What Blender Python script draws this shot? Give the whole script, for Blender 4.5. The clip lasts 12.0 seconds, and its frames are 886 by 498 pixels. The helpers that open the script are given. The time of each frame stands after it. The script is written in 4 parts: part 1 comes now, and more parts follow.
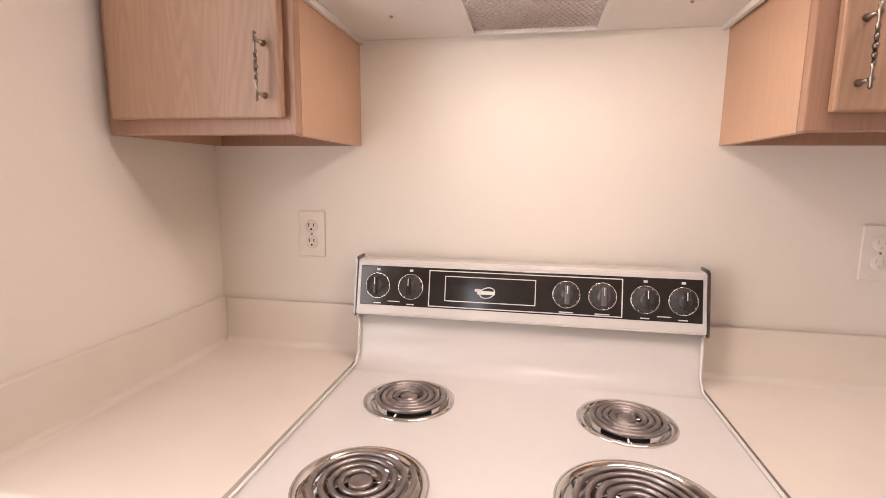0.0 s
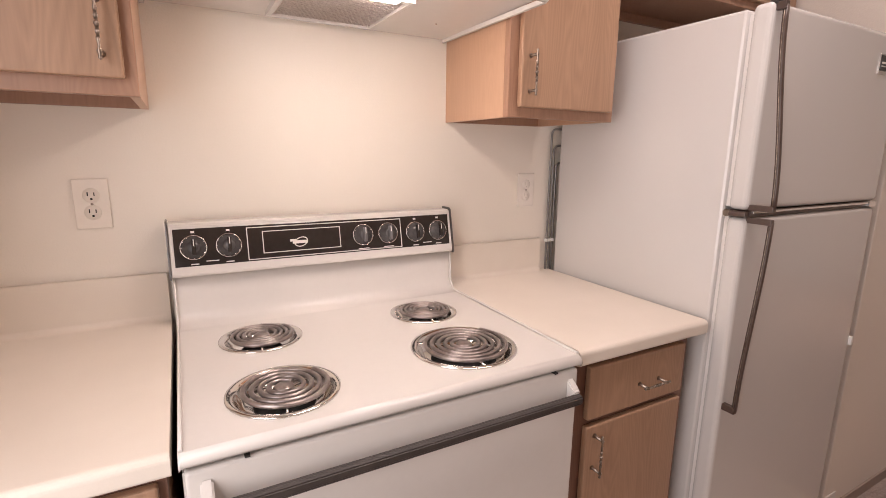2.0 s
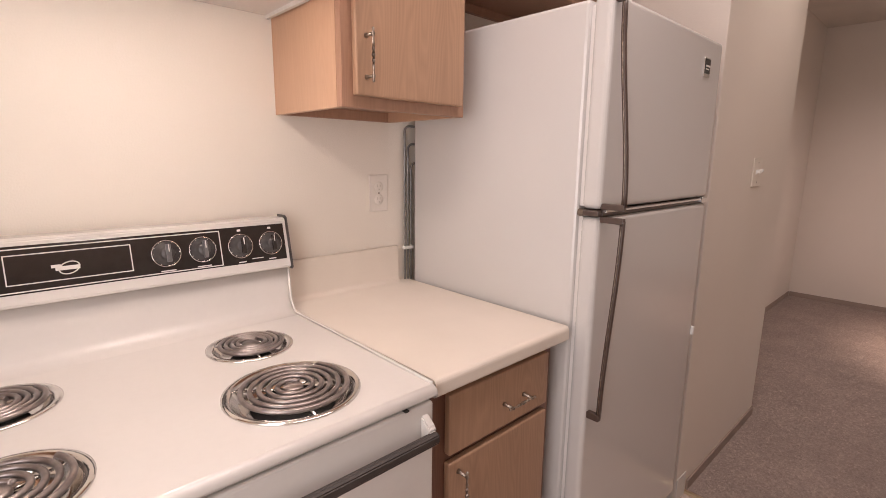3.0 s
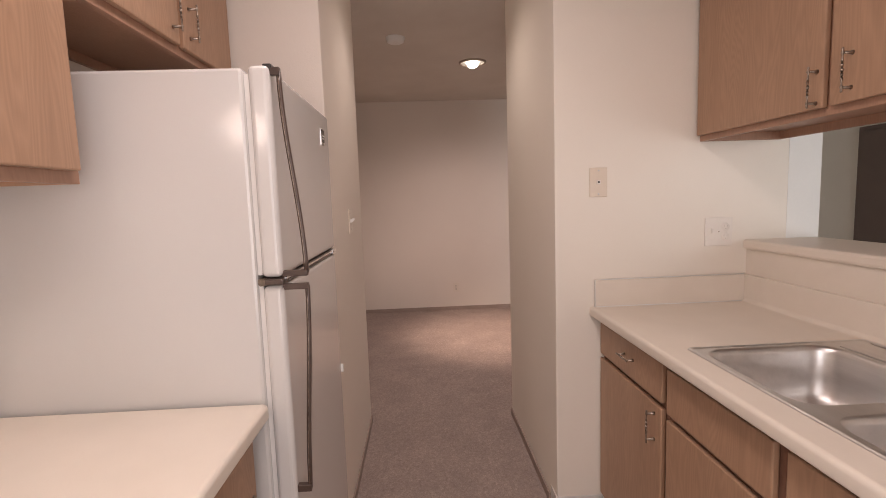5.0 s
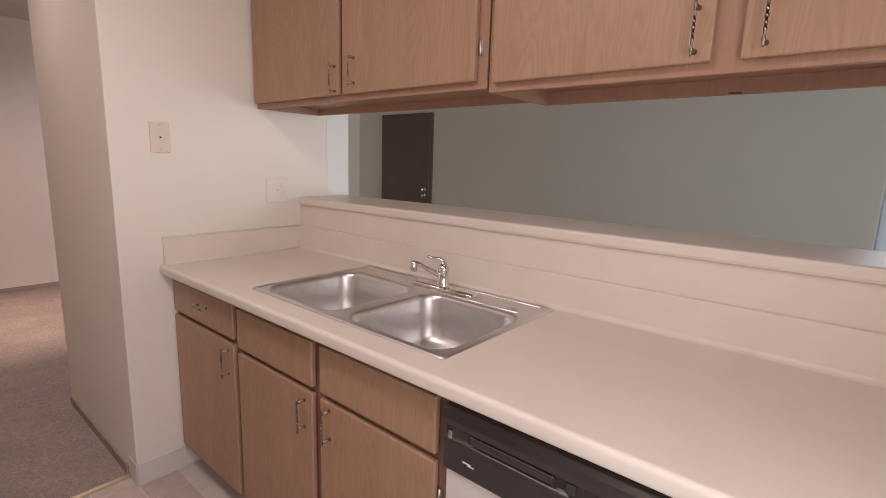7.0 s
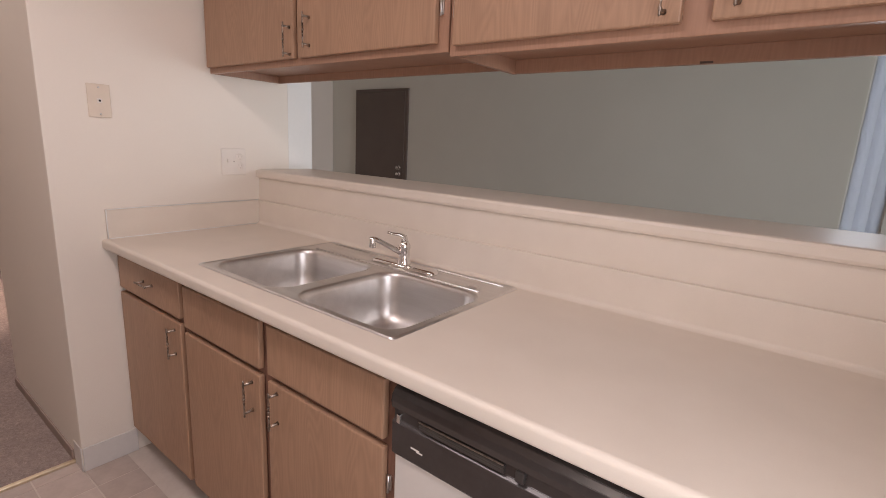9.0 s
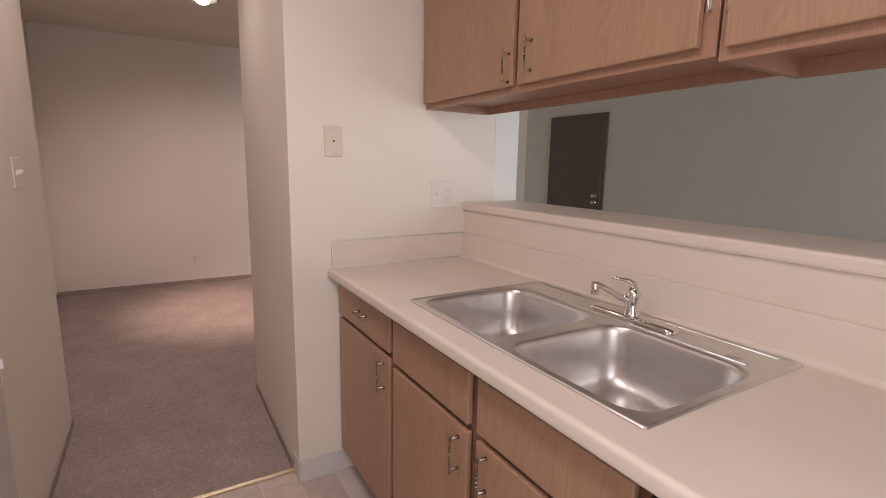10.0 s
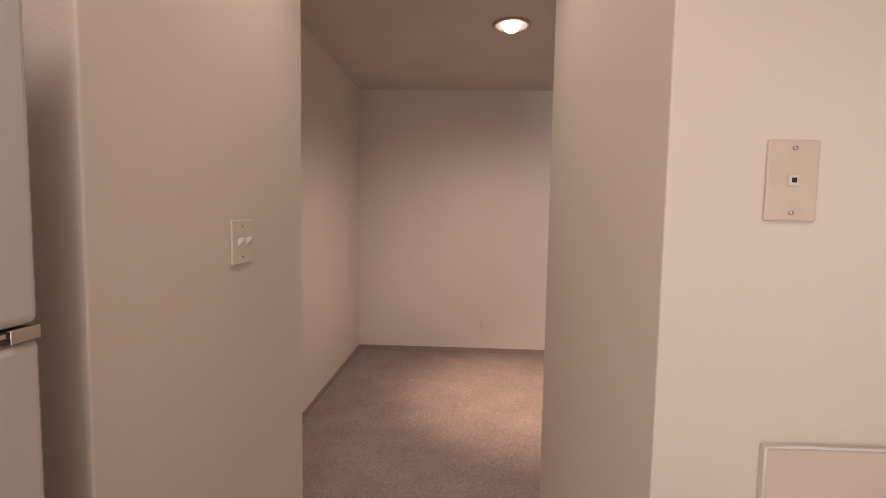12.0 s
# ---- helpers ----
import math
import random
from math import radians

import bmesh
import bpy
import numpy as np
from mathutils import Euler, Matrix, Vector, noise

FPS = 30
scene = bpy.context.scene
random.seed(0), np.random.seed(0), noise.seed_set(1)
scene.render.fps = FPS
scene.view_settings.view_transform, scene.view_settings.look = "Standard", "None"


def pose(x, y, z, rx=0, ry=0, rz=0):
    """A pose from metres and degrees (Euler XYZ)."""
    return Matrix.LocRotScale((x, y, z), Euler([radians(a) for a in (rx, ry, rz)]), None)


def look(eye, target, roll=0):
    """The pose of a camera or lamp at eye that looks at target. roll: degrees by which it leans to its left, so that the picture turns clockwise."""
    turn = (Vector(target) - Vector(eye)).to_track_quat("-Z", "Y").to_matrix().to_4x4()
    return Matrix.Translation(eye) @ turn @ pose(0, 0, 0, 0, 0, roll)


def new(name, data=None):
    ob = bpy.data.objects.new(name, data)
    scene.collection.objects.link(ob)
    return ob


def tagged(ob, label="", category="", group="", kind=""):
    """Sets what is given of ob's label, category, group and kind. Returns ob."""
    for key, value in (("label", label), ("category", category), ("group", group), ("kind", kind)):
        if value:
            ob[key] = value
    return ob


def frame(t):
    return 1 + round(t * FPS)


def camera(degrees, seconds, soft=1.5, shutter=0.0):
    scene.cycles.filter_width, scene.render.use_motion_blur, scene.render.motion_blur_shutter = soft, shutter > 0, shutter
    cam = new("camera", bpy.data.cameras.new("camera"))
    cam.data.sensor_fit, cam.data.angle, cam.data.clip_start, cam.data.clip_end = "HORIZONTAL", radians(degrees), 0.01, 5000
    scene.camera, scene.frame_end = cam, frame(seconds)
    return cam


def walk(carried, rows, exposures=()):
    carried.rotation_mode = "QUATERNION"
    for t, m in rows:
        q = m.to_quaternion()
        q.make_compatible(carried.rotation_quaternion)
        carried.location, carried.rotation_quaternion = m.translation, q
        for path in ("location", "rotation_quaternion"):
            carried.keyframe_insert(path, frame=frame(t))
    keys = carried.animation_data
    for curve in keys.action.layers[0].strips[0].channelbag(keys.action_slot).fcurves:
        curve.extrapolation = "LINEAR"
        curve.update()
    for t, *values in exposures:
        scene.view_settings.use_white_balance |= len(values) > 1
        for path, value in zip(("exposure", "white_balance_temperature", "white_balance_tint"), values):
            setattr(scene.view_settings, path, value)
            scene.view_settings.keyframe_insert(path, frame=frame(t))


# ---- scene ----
cam = camera(85.2, 12.0, soft=0.9)
PATH = [
    (0, (0.395, -1.128, 1.355), (0.04, 0.817, 1.057), 0.6),
    (0.5, (0.232, -1.19, 1.345), (0.323, 0.784, 1.034), 0.1),
    (1, (0.114, -1.277, 1.347), (0.586, 0.636, 1.004), -0.1),
    (1.5, (0.042, -1.336, 1.341), (0.772, 0.489, 0.972), 0.4),
    (2, (0.035, -1.359, 1.337), (0.974, 0.362, 0.94), 0.7),
    (2.5, (0.086, -1.336, 1.33), (1.203, 0.276, 0.938), 0.9),
    (3, (0.208, -1.255, 1.319), (1.554, 0.177, 0.948), 0.7),
    (3.2, (0.249, -1.231, 1.31), (1.689, 0.114, 0.965), 0.6),
    (4.8, (0.177, -1.027, 1.353), (2.163, -0.94, 1.133), -1.6),
    (5, (0.128, -1.01, 1.372), (2.115, -1.102, 1.164), -1.9),
    (5.5, (0.077, -0.974, 1.382), (1.997, -1.491, 1.168), -2.1),
    (6, (0.031, -0.97, 1.383), (1.805, -1.859, 1.134), -1.6),
    (6.5, (-0.011, -0.975, 1.367), (1.543, -2.198, 1.074), 0.0),
    (7, (-0.058, -0.978, 1.355), (1.210, -2.483, 1.001), 1.8),
    (7.2, (-0.073, -0.982, 1.34), (1.084, -2.571, 0.979), 2.5),
    (8.8, (-0.085, -1.06, 1.332), (0.989, -2.692, 0.903), 3.2),
    (9, (-0.059, -1.069, 1.329), (1.129, -2.621, 0.9), 2.9),
    (9.5, (0.026, -1.092, 1.331), (1.472, -2.414, 0.926), 1.7),
    (10, (0.15, -1.116, 1.333), (1.844, -2.122, 0.989), 1.0),
    (10.5, (0.367, -1.13, 1.335), (2.244, -1.761, 1.055), 1.5),
    (11, (0.628, -1.178, 1.346), (2.593, -1.48, 1.13), 1.9),
    (11.5, (0.933, -1.249, 1.362), (2.926, -1.292, 1.202), 1.6),
    (12, (1.302, -1.257, 1.361), (3.294, -1.164, 1.212), 1.0),
]
walk(cam, [(t, look(eye, target, roll)) for t, eye, target, roll in PATH],
     exposures=((0, -0.10, 6350, 14), (1.5, -0.13, 6350, 14), (3, -0.18, 6350, 14), (5, -0.22, 6400, 14), (7, -0.27, 6120, 14), (9.5, -0.27, 6120, 14), (11, -0.27, 6450, 14), (12, -0.25, 6650, 14)))

# ---- light ----
world = bpy.data.worlds.new("sky")
scene.world = world
world.use_nodes = True
wn = world.node_tree
sky = wn.nodes.new("ShaderNodeTexSky")
sky.sky_type = "NISHITA"
sky.sun_disc = False
sky.sun_elevation = radians(40)
sky.sun_rotation = radians(60)
wn.links.new(sky.outputs[0], wn.nodes["Background"].inputs[0])
wn.nodes["Background"].inputs[1].default_value = 0.12


def area(name, m, sx, sy, power, color):
    d = bpy.data.lights.new(name, "AREA")
    d.shape, d.size, d.size_y, d.energy, d.color = "RECTANGLE", sx, sy, power, color
    ob = new(name, d)
    ob.matrix_basis = m
    return ob


LIV_W = -4.2
CEILING_FILL, WEST_FILL = 15.5, 16.5
WARM = (1.0, 0.80, 0.72)
# Fill lamp overhead; no ceiling light is known in the kitchen
area("kitchen_ceiling_fill", pose(0.85, -0.98, 2.405), 1.12, 0.26, CEILING_FILL, (1.0, 0.84, 0.78))
# Fixed fill in the west opening, standing in for light carried by the camera
area("west_camera_fill", pose(-0.43, -1.17, 1.30, 90, 0, -90), 0.80, 1.30, WEST_FILL, (1.0, 0.93, 0.90))
hall = bpy.data.lights.new("hall_lamp_light", "SPOT")
hall.energy, hall.color, hall.spot_size, hall.spot_blend, hall.shadow_soft_size = 90.0, WARM, radians(150), 1.0, 0.05
new("hall_lamp_light", hall).matrix_basis = look((4.36, -1.51, 2.445), (4.75, -1.70, 0))
beam = bpy.data.lights.new("hall_lamp_beam", "SPOT")
beam.energy, beam.color, beam.spot_size, beam.spot_blend, beam.shadow_soft_size = 290.0, (1.0, 0.72, 0.54), radians(54), 1.0, 0.05
new("hall_lamp_beam", beam).matrix_basis = look((4.36, -1.51, 2.445), (4.85, -1.75, 0))
# Fill spot that brightens the passage; no lamp is known there
spot = bpy.data.lights.new("passage_fill_light", "SPOT")
spot.energy, spot.color, spot.spot_size, spot.spot_blend, spot.shadow_soft_size = 15.0, (1.0, 0.84, 0.74), radians(155), 1.0, 0.10
new("passage_fill_light", spot).matrix_basis = pose(2.62, -1.10, 2.445)
area("window_daylight", pose(-0.35, -5.94, 1.30, 90, 0, 0), 0.24, 1.9, 8.0, (0.93, 0.97, 1.0))
# Fill from the unseen west side, narrowed to even out the living room walls
living_fill = area("living_west_fill", pose(LIV_W + 0.03, -4.40, 1.15, 90, 0, -90), 1.7, 1.9, 34.0, (1.0, 0.985, 0.95))
living_fill.data.spread = radians(68)

# ---- materials ----


def material(name, color, rough=0.5, metal=0.0):
    m = bpy.data.materials.new(name)
    m.use_nodes = True
    b = m.node_tree.nodes["Principled BSDF"]
    b.inputs["Base Color"].default_value = (*color, 1)
    b.inputs["Roughness"].default_value = rough
    b.inputs["Metallic"].default_value = metal
    return m, m.node_tree, b


def textured(name, c1, c2, scale=6.0, rough=0.5, metal=0.0, bump=0.0, bump_scale=80.0, stretch=(1, 1, 1), detail=6.0, per_object=0.0, rough_var=0.08, patch=None):
    """Two colours mixed by a broad and a fine noise, with a fine relief and uneven gloss."""
    m, t, b = material(name, c1, rough, metal)
    n = t.nodes
    co = n.new("ShaderNodeTexCoord")
    mp = n.new("ShaderNodeMapping")
    mp.inputs["Scale"].default_value = stretch
    t.links.new(co.outputs["Object"], mp.inputs[0])
    broad, fine = n.new("ShaderNodeTexNoise"), n.new("ShaderNodeTexNoise")
    broad.inputs["Scale"].default_value, broad.inputs["Detail"].default_value = scale, detail
    fine.inputs["Scale"].default_value, fine.inputs["Detail"].default_value = bump_scale, 4.0
    t.links.new(mp.outputs[0], broad.inputs[0])
    t.links.new(mp.outputs[0], fine.inputs[0])
    add = n.new("ShaderNodeMath")
    add.operation = "MULTIPLY_ADD"
    add.inputs[1].default_value, add.inputs[2].default_value = 0.35, 0.0
    t.links.new(fine.outputs[0], add.inputs[0])
    t.links.new(broad.outputs[0], add.inputs[2])
    ramp = n.new("ShaderNodeValToRGB")
    ramp.color_ramp.elements[0].position, ramp.color_ramp.elements[1].position = 0.45, 0.9
    ramp.color_ramp.elements[0].color, ramp.color_ramp.elements[1].color = (*c1, 1), (*c2, 1)
    t.links.new(add.outputs[0], ramp.inputs[0])
    out = ramp.outputs[0]
    if per_object:
        info, hsv, ma = n.new("ShaderNodeObjectInfo"), n.new("ShaderNodeHueSaturation"), n.new("ShaderNodeMath")
        ma.operation = "MULTIPLY_ADD"
        ma.inputs[1].default_value, ma.inputs[2].default_value = per_object, 1 - per_object / 2
        t.links.new(info.outputs["Random"], ma.inputs[0])
        t.links.new(ma.outputs[0], hsv.inputs["Value"])
        t.links.new(out, hsv.inputs["Color"])
        out = hsv.outputs[0]
    if patch:
        pn, pr, pm = n.new("ShaderNodeTexNoise"), n.new("ShaderNodeMapRange"), n.new("ShaderNodeHueSaturation")
        pn.inputs["Scale"].default_value, pn.inputs["Detail"].default_value = patch[0], 4.0
        t.links.new(co.outputs["Object"], pn.inputs[0])
        for key, value in (("From Min", 0.3), ("From Max", 0.7), ("To Min", 1 - patch[1]), ("To Max", 1 + patch[1])):
            pr.inputs[key].default_value = value
        t.links.new(pn.outputs[0], pr.inputs[0])
        t.links.new(pr.outputs[0], pm.inputs["Value"])
        t.links.new(out, pm.inputs["Color"])
        out = pm.outputs[0]
    t.links.new(out, b.inputs["Base Color"])
    rv = n.new("ShaderNodeMath")
    rv.operation = "MULTIPLY_ADD"
    rv.inputs[1].default_value, rv.inputs[2].default_value = 2 * rough_var, rough - rough_var
    t.links.new(broad.outputs[0], rv.inputs[0])
    t.links.new(rv.outputs[0], b.inputs["Roughness"])
    if bump:
        bp = n.new("ShaderNodeBump")
        bp.inputs["Strength"].default_value, bp.inputs["Distance"].default_value = bump, 0.002
        t.links.new(fine.outputs[0], bp.inputs["Height"])
        t.links.new(bp.outputs[0], b.inputs["Normal"])
    return m


def oak(name, dark, light, axis="z"):
    """Stained oak: long streaked grain with cathedral bands and open pores."""
    m, t, b = material(name, light, 0.42)
    n = t.nodes
    co, info = n.new("ShaderNodeTexCoord"), n.new("ShaderNodeObjectInfo")
    off = n.new("ShaderNodeVectorMath")
    off.operation = "MULTIPLY_ADD"
    off.inputs[1].default_value = (7.3, 7.3, 7.3)
    t.links.new(info.outputs["Random"], off.inputs[0])
    t.links.new(co.outputs["Object"], off.inputs[2])
    mp, mq = n.new("ShaderNodeMapping"), n.new("ShaderNodeMapping")
    mp.inputs["Scale"].default_value = (1, 1, 0.12) if axis == "z" else (0.12, 1, 1)
    mq.inputs["Scale"].default_value = (1, 1, 0.03) if axis == "z" else (0.03, 1, 1)
    for q in (mp, mq):
        t.links.new(off.outputs[0], q.inputs[0])
    warp = n.new("ShaderNodeTexNoise")
    warp.inputs["Scale"].default_value, warp.inputs["Detail"].default_value = 5.0, 3.0
    t.links.new(mp.outputs[0], warp.inputs[0])
    rings = n.new("ShaderNodeMath")
    rings.operation = "MULTIPLY"
    rings.inputs[1].default_value = 100.0
    t.links.new(warp.outputs[0], rings.inputs[0])
    saw = n.new("ShaderNodeMath")
    saw.operation = "PINGPONG"
    saw.inputs[1].default_value = 1.0
    t.links.new(rings.outputs[0], saw.inputs[0])
    pores = n.new("ShaderNodeTexNoise")
    pores.inputs["Scale"].default_value, pores.inputs["Detail"].default_value = 260.0, 3.0
    t.links.new(mq.outputs[0], pores.inputs[0])
    streak = n.new("ShaderNodeTexNoise")
    streak.inputs["Scale"].default_value, streak.inputs["Detail"].default_value = 16.0, 6.0
    t.links.new(mq.outputs[0], streak.inputs[0])
    last = None
    for src, k in ((saw, 0.20), (streak, 0.40), (pores, 0.34)):
        mixv = n.new("ShaderNodeMath")
        mixv.operation = "MULTIPLY_ADD"
        mixv.inputs[1].default_value, mixv.inputs[2].default_value = k, 0.0
        t.links.new(src.outputs[0], mixv.inputs[0])
        if last:
            t.links.new(last.outputs[0], mixv.inputs[2])
        last = mixv
    ramp = n.new("ShaderNodeValToRGB")
    ramp.color_ramp.elements[0].position, ramp.color_ramp.elements[1].position = 0.16, 0.80
    ramp.color_ramp.elements[0].color, ramp.color_ramp.elements[1].color = (*dark, 1), (*light, 1)
    t.links.new(mixv.outputs[0], ramp.inputs[0])
    t.links.new(ramp.outputs[0], b.inputs["Base Color"])
    bp = n.new("ShaderNodeBump")
    bp.inputs["Strength"].default_value, bp.inputs["Distance"].default_value = 0.15, 0.001
    t.links.new(pores.outputs[0], bp.inputs["Height"])
    t.links.new(bp.outputs[0], b.inputs["Normal"])
    return m


def glow(name, color, strength):
    m, t, b = material(name, color, 0.4)
    b.inputs["Emission Color"].default_value = (*color, 1)
    b.inputs["Emission Strength"].default_value = strength
    return m


PAINT = textured("cream_wall_paint", (0.803, 0.741, 0.658), (0.833, 0.772, 0.688), 1.6, 0.6, bump=0.25, bump_scale=260)
PAINT_HALL = textured("beige_wall_paint", (0.76, 0.69, 0.62), (0.79, 0.72, 0.65), 1.6, 0.7, bump=0.35, bump_scale=220)
PAINT_LIVING = textured("grey_wall_paint", (0.74, 0.74, 0.675), (0.78, 0.78, 0.715), 1.4, 0.75, bump=0.3, bump_scale=200)
WHITE_TRIM = textured("white_trim_paint", (0.80, 0.79, 0.76), (0.84, 0.83, 0.80), 4, 0.45, bump=0.1)
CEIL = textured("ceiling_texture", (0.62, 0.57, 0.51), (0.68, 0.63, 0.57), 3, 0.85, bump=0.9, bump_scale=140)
LAMINATE = textured("cream_laminate", (0.72, 0.646, 0.559), (0.76, 0.686, 0.599), 9, 0.42, bump=0.06, bump_scale=400)
ENAMEL = textured("white_enamel", (0.665, 0.63, 0.59), (0.695, 0.66, 0.62), 2.5, 0.25, rough_var=0.02)
FRIDGE = textured("pebbled_white_enamel", (0.61, 0.588, 0.565), (0.635, 0.612, 0.588), 2.0, 0.17, rough_var=0.01, bump=0.06, bump_scale=330)
OAK = oak("stained_oak", (0.305, 0.180, 0.112), (0.465, 0.286, 0.180))
OAK_SIDE = oak("oak_veneer_side", (0.485, 0.297, 0.192), (0.55, 0.342, 0.222))
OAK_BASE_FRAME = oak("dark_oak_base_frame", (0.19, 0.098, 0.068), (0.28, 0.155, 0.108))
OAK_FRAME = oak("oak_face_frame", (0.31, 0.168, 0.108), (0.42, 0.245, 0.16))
CHROME = textured("chrome", (0.72, 0.70, 0.68), (0.80, 0.78, 0.76), 20, 0.10, 1.0, rough_var=0.05)
STEEL = textured("brushed_steel", (0.66, 0.64, 0.625), (0.76, 0.745, 0.73), 30, 0.36, 1.0, bump=0.02, bump_scale=300, stretch=(0.06, 1, 1), rough_var=0.02)
PEWTER = textured("worn_pewter", (0.16, 0.125, 0.10), (0.46, 0.39, 0.33), 90, 0.34, 1.0)
COIL = textured("heating_coil", (0.24, 0.205, 0.195), (0.40, 0.35, 0.33), 30, 0.33, 0.8)
BLACK = textured("black_gloss_panel", (0.026, 0.021, 0.019), (0.036, 0.030, 0.028), 8, 0.12)
PANEL = textured("dark_brown_gloss_panel", (0.038, 0.031, 0.029), (0.052, 0.043, 0.040), 8, 0.20)
DARK = textured("dark_plastic", (0.030, 0.026, 0.024), (0.05, 0.044, 0.04), 12, 0.35)
BROWN_TRIM = textured("brown_trim", (0.062, 0.041, 0.033), (0.10, 0.068, 0.055), 12, 0.35)
DOOR_BROWN = textured("dark_brown_door_paint", (0.135, 0.103, 0.088), (0.155, 0.12, 0.102), 4, 0.5)
SKIRT = textured("smoky_knob_plastic", (0.055, 0.050, 0.050), (0.085, 0.078, 0.077), 20, 0.22)
CAP = textured("grey_cap_metal", (0.20, 0.19, 0.185), (0.27, 0.255, 0.25), 30, 0.3, 1.0)
GREY_KNOB = textured("grey_knob_plastic", (0.10, 0.095, 0.095), (0.15, 0.14, 0.14), 20, 0.3)
PRINT = textured("white_print", (0.72, 0.69, 0.65), (0.78, 0.75, 0.70), 20, 0.4)
IVORY = textured("ivory_plastic", (0.69, 0.59, 0.475), (0.74, 0.64, 0.525), 15, 0.35)
IVORY_PALE = textured("pale_ivory_plastic", (0.735, 0.665, 0.58), (0.785, 0.715, 0.63), 15, 0.35)
PAINTED_PLATE = textured("painted_over_plate", (0.77, 0.71, 0.645), (0.81, 0.75, 0.68), 15, 0.45)
SLOT_PALE = textured("painted_over_slot", (0.60, 0.54, 0.48), (0.66, 0.60, 0.53), 40, 0.5)
TUBE = textured("grey_tube", (0.20, 0.19, 0.19), (0.30, 0.29, 0.28), 40, 0.35, 0.6)
OVEN_BAR = textured("dark_oven_bar", (0.035, 0.027, 0.024), (0.055, 0.043, 0.038), 30, 0.55)
SLOT = material("slot_shadow", (0.02, 0.018, 0.016), 0.7)[0]
FILTER = textured("aluminium_mesh", (0.44, 0.385, 0.355), (0.68, 0.62, 0.58), 150, 0.45, 0.6, bump=1.0, bump_scale=240)
CARPET = textured("taupe_carpet", (0.335, 0.267, 0.237), (0.50, 0.405, 0.362), 95.0, 0.95, bump=1.0, bump_scale=210, detail=3.0, patch=(4.5, 0.08))
PILE = textured("taupe_pile", (0.355, 0.283, 0.25), (0.53, 0.43, 0.385), 60.0, 0.95, detail=3.0, patch=(4.5, 0.08))
pt = PILE.node_tree
geo, pv, hs = pt.nodes.new("ShaderNodeNewGeometry"), pt.nodes.new("ShaderNodeMapRange"), pt.nodes.new("ShaderNodeHueSaturation")
pv.inputs["To Min"].default_value, pv.inputs["To Max"].default_value = 0.90, 1.10
link = pt.nodes["Principled BSDF"].inputs["Base Color"].links[0].from_socket
pt.links.new(geo.outputs["Random Per Island"], pv.inputs[0])
pt.links.new(pv.outputs[0], hs.inputs["Value"])
pt.links.new(link, hs.inputs["Color"])
pt.links.new(hs.outputs[0], pt.nodes["Principled BSDF"].inputs["Base Color"])
VINYL = textured("beige_vinyl_tile", (0.47, 0.385, 0.335), (0.57, 0.475, 0.42), 14, 0.4, per_object=0.10, bump=0.1)
GROUT = textured("pale_joint", (0.62, 0.54, 0.475), (0.68, 0.60, 0.535), 20, 0.6)
RING = textured("beige_lamp_ring", (0.36, 0.29, 0.235), (0.42, 0.345, 0.28), 12, 0.45)
BRASS = textured("brass_strip", (0.72, 0.61, 0.42), (0.84, 0.74, 0.56), 25, 0.3, 1.0)
COVE = textured("cove_base_vinyl", (0.66, 0.63, 0.60), (0.72, 0.69, 0.66), 6, 0.45)
CARPET_BASE = textured("brown_baseboard", (0.31, 0.24, 0.205), (0.37, 0.285, 0.245), 9, 0.7)
BULB = glow("lamp_glass", (1.0, 0.88, 0.72), 10.0)
LENS = glow("hood_lamp_lens", (1.0, 0.84, 0.73), 62.0)
GLASS = material("window_glass", (0.9, 0.95, 1.0), 0.02)[0]
GLASS.node_tree.nodes["Principled BSDF"].inputs["Transmission Weight"].default_value = 1.0
BLIND = textured("white_blind_fabric", (0.80, 0.81, 0.83), (0.86, 0.87, 0.88), 12, 0.7)
bt = BLIND.node_tree
lit, veil = bt.nodes.new("ShaderNodeBsdfTranslucent"), bt.nodes.new("ShaderNodeMixShader")
lit.inputs["Color"].default_value = (0.86, 0.87, 0.89, 1)
veil.inputs[0].default_value = 0.7
bt.links.new(bt.nodes["Principled BSDF"].outputs[0], veil.inputs[1])
bt.links.new(lit.outputs[0], veil.inputs[2])
bt.links.new(veil.outputs[0], bt.nodes["Material Output"].inputs[0])
OUTSIDE = glow("bright_daylight_backdrop", (0.94, 0.94, 0.98), 1.15)

# ---- mesh tools ----


def box(x0, x1, y0, y1, z0, z1, bevel=0.0, bm=None, seg=2):
    bm = bm or bmesh.new()
    x0, x1 = min(x0, x1), max(x0, x1)
    y0, y1 = min(y0, y1), max(y0, y1)
    vs = bmesh.ops.create_cube(bm, size=1, matrix=Matrix.Translation(((x0 + x1) / 2, (y0 + y1) / 2, (z0 + z1) / 2)) @ Matrix.Diagonal((x1 - x0, y1 - y0, z1 - z0, 1)))["verts"]
    if bevel:
        es = {e for v in vs for e in v.link_edges}
        bmesh.ops.bevel(bm, geom=list(es), offset=bevel, segments=seg, affect="EDGES", profile=0.5, clamp_overlap=True)
    return bm


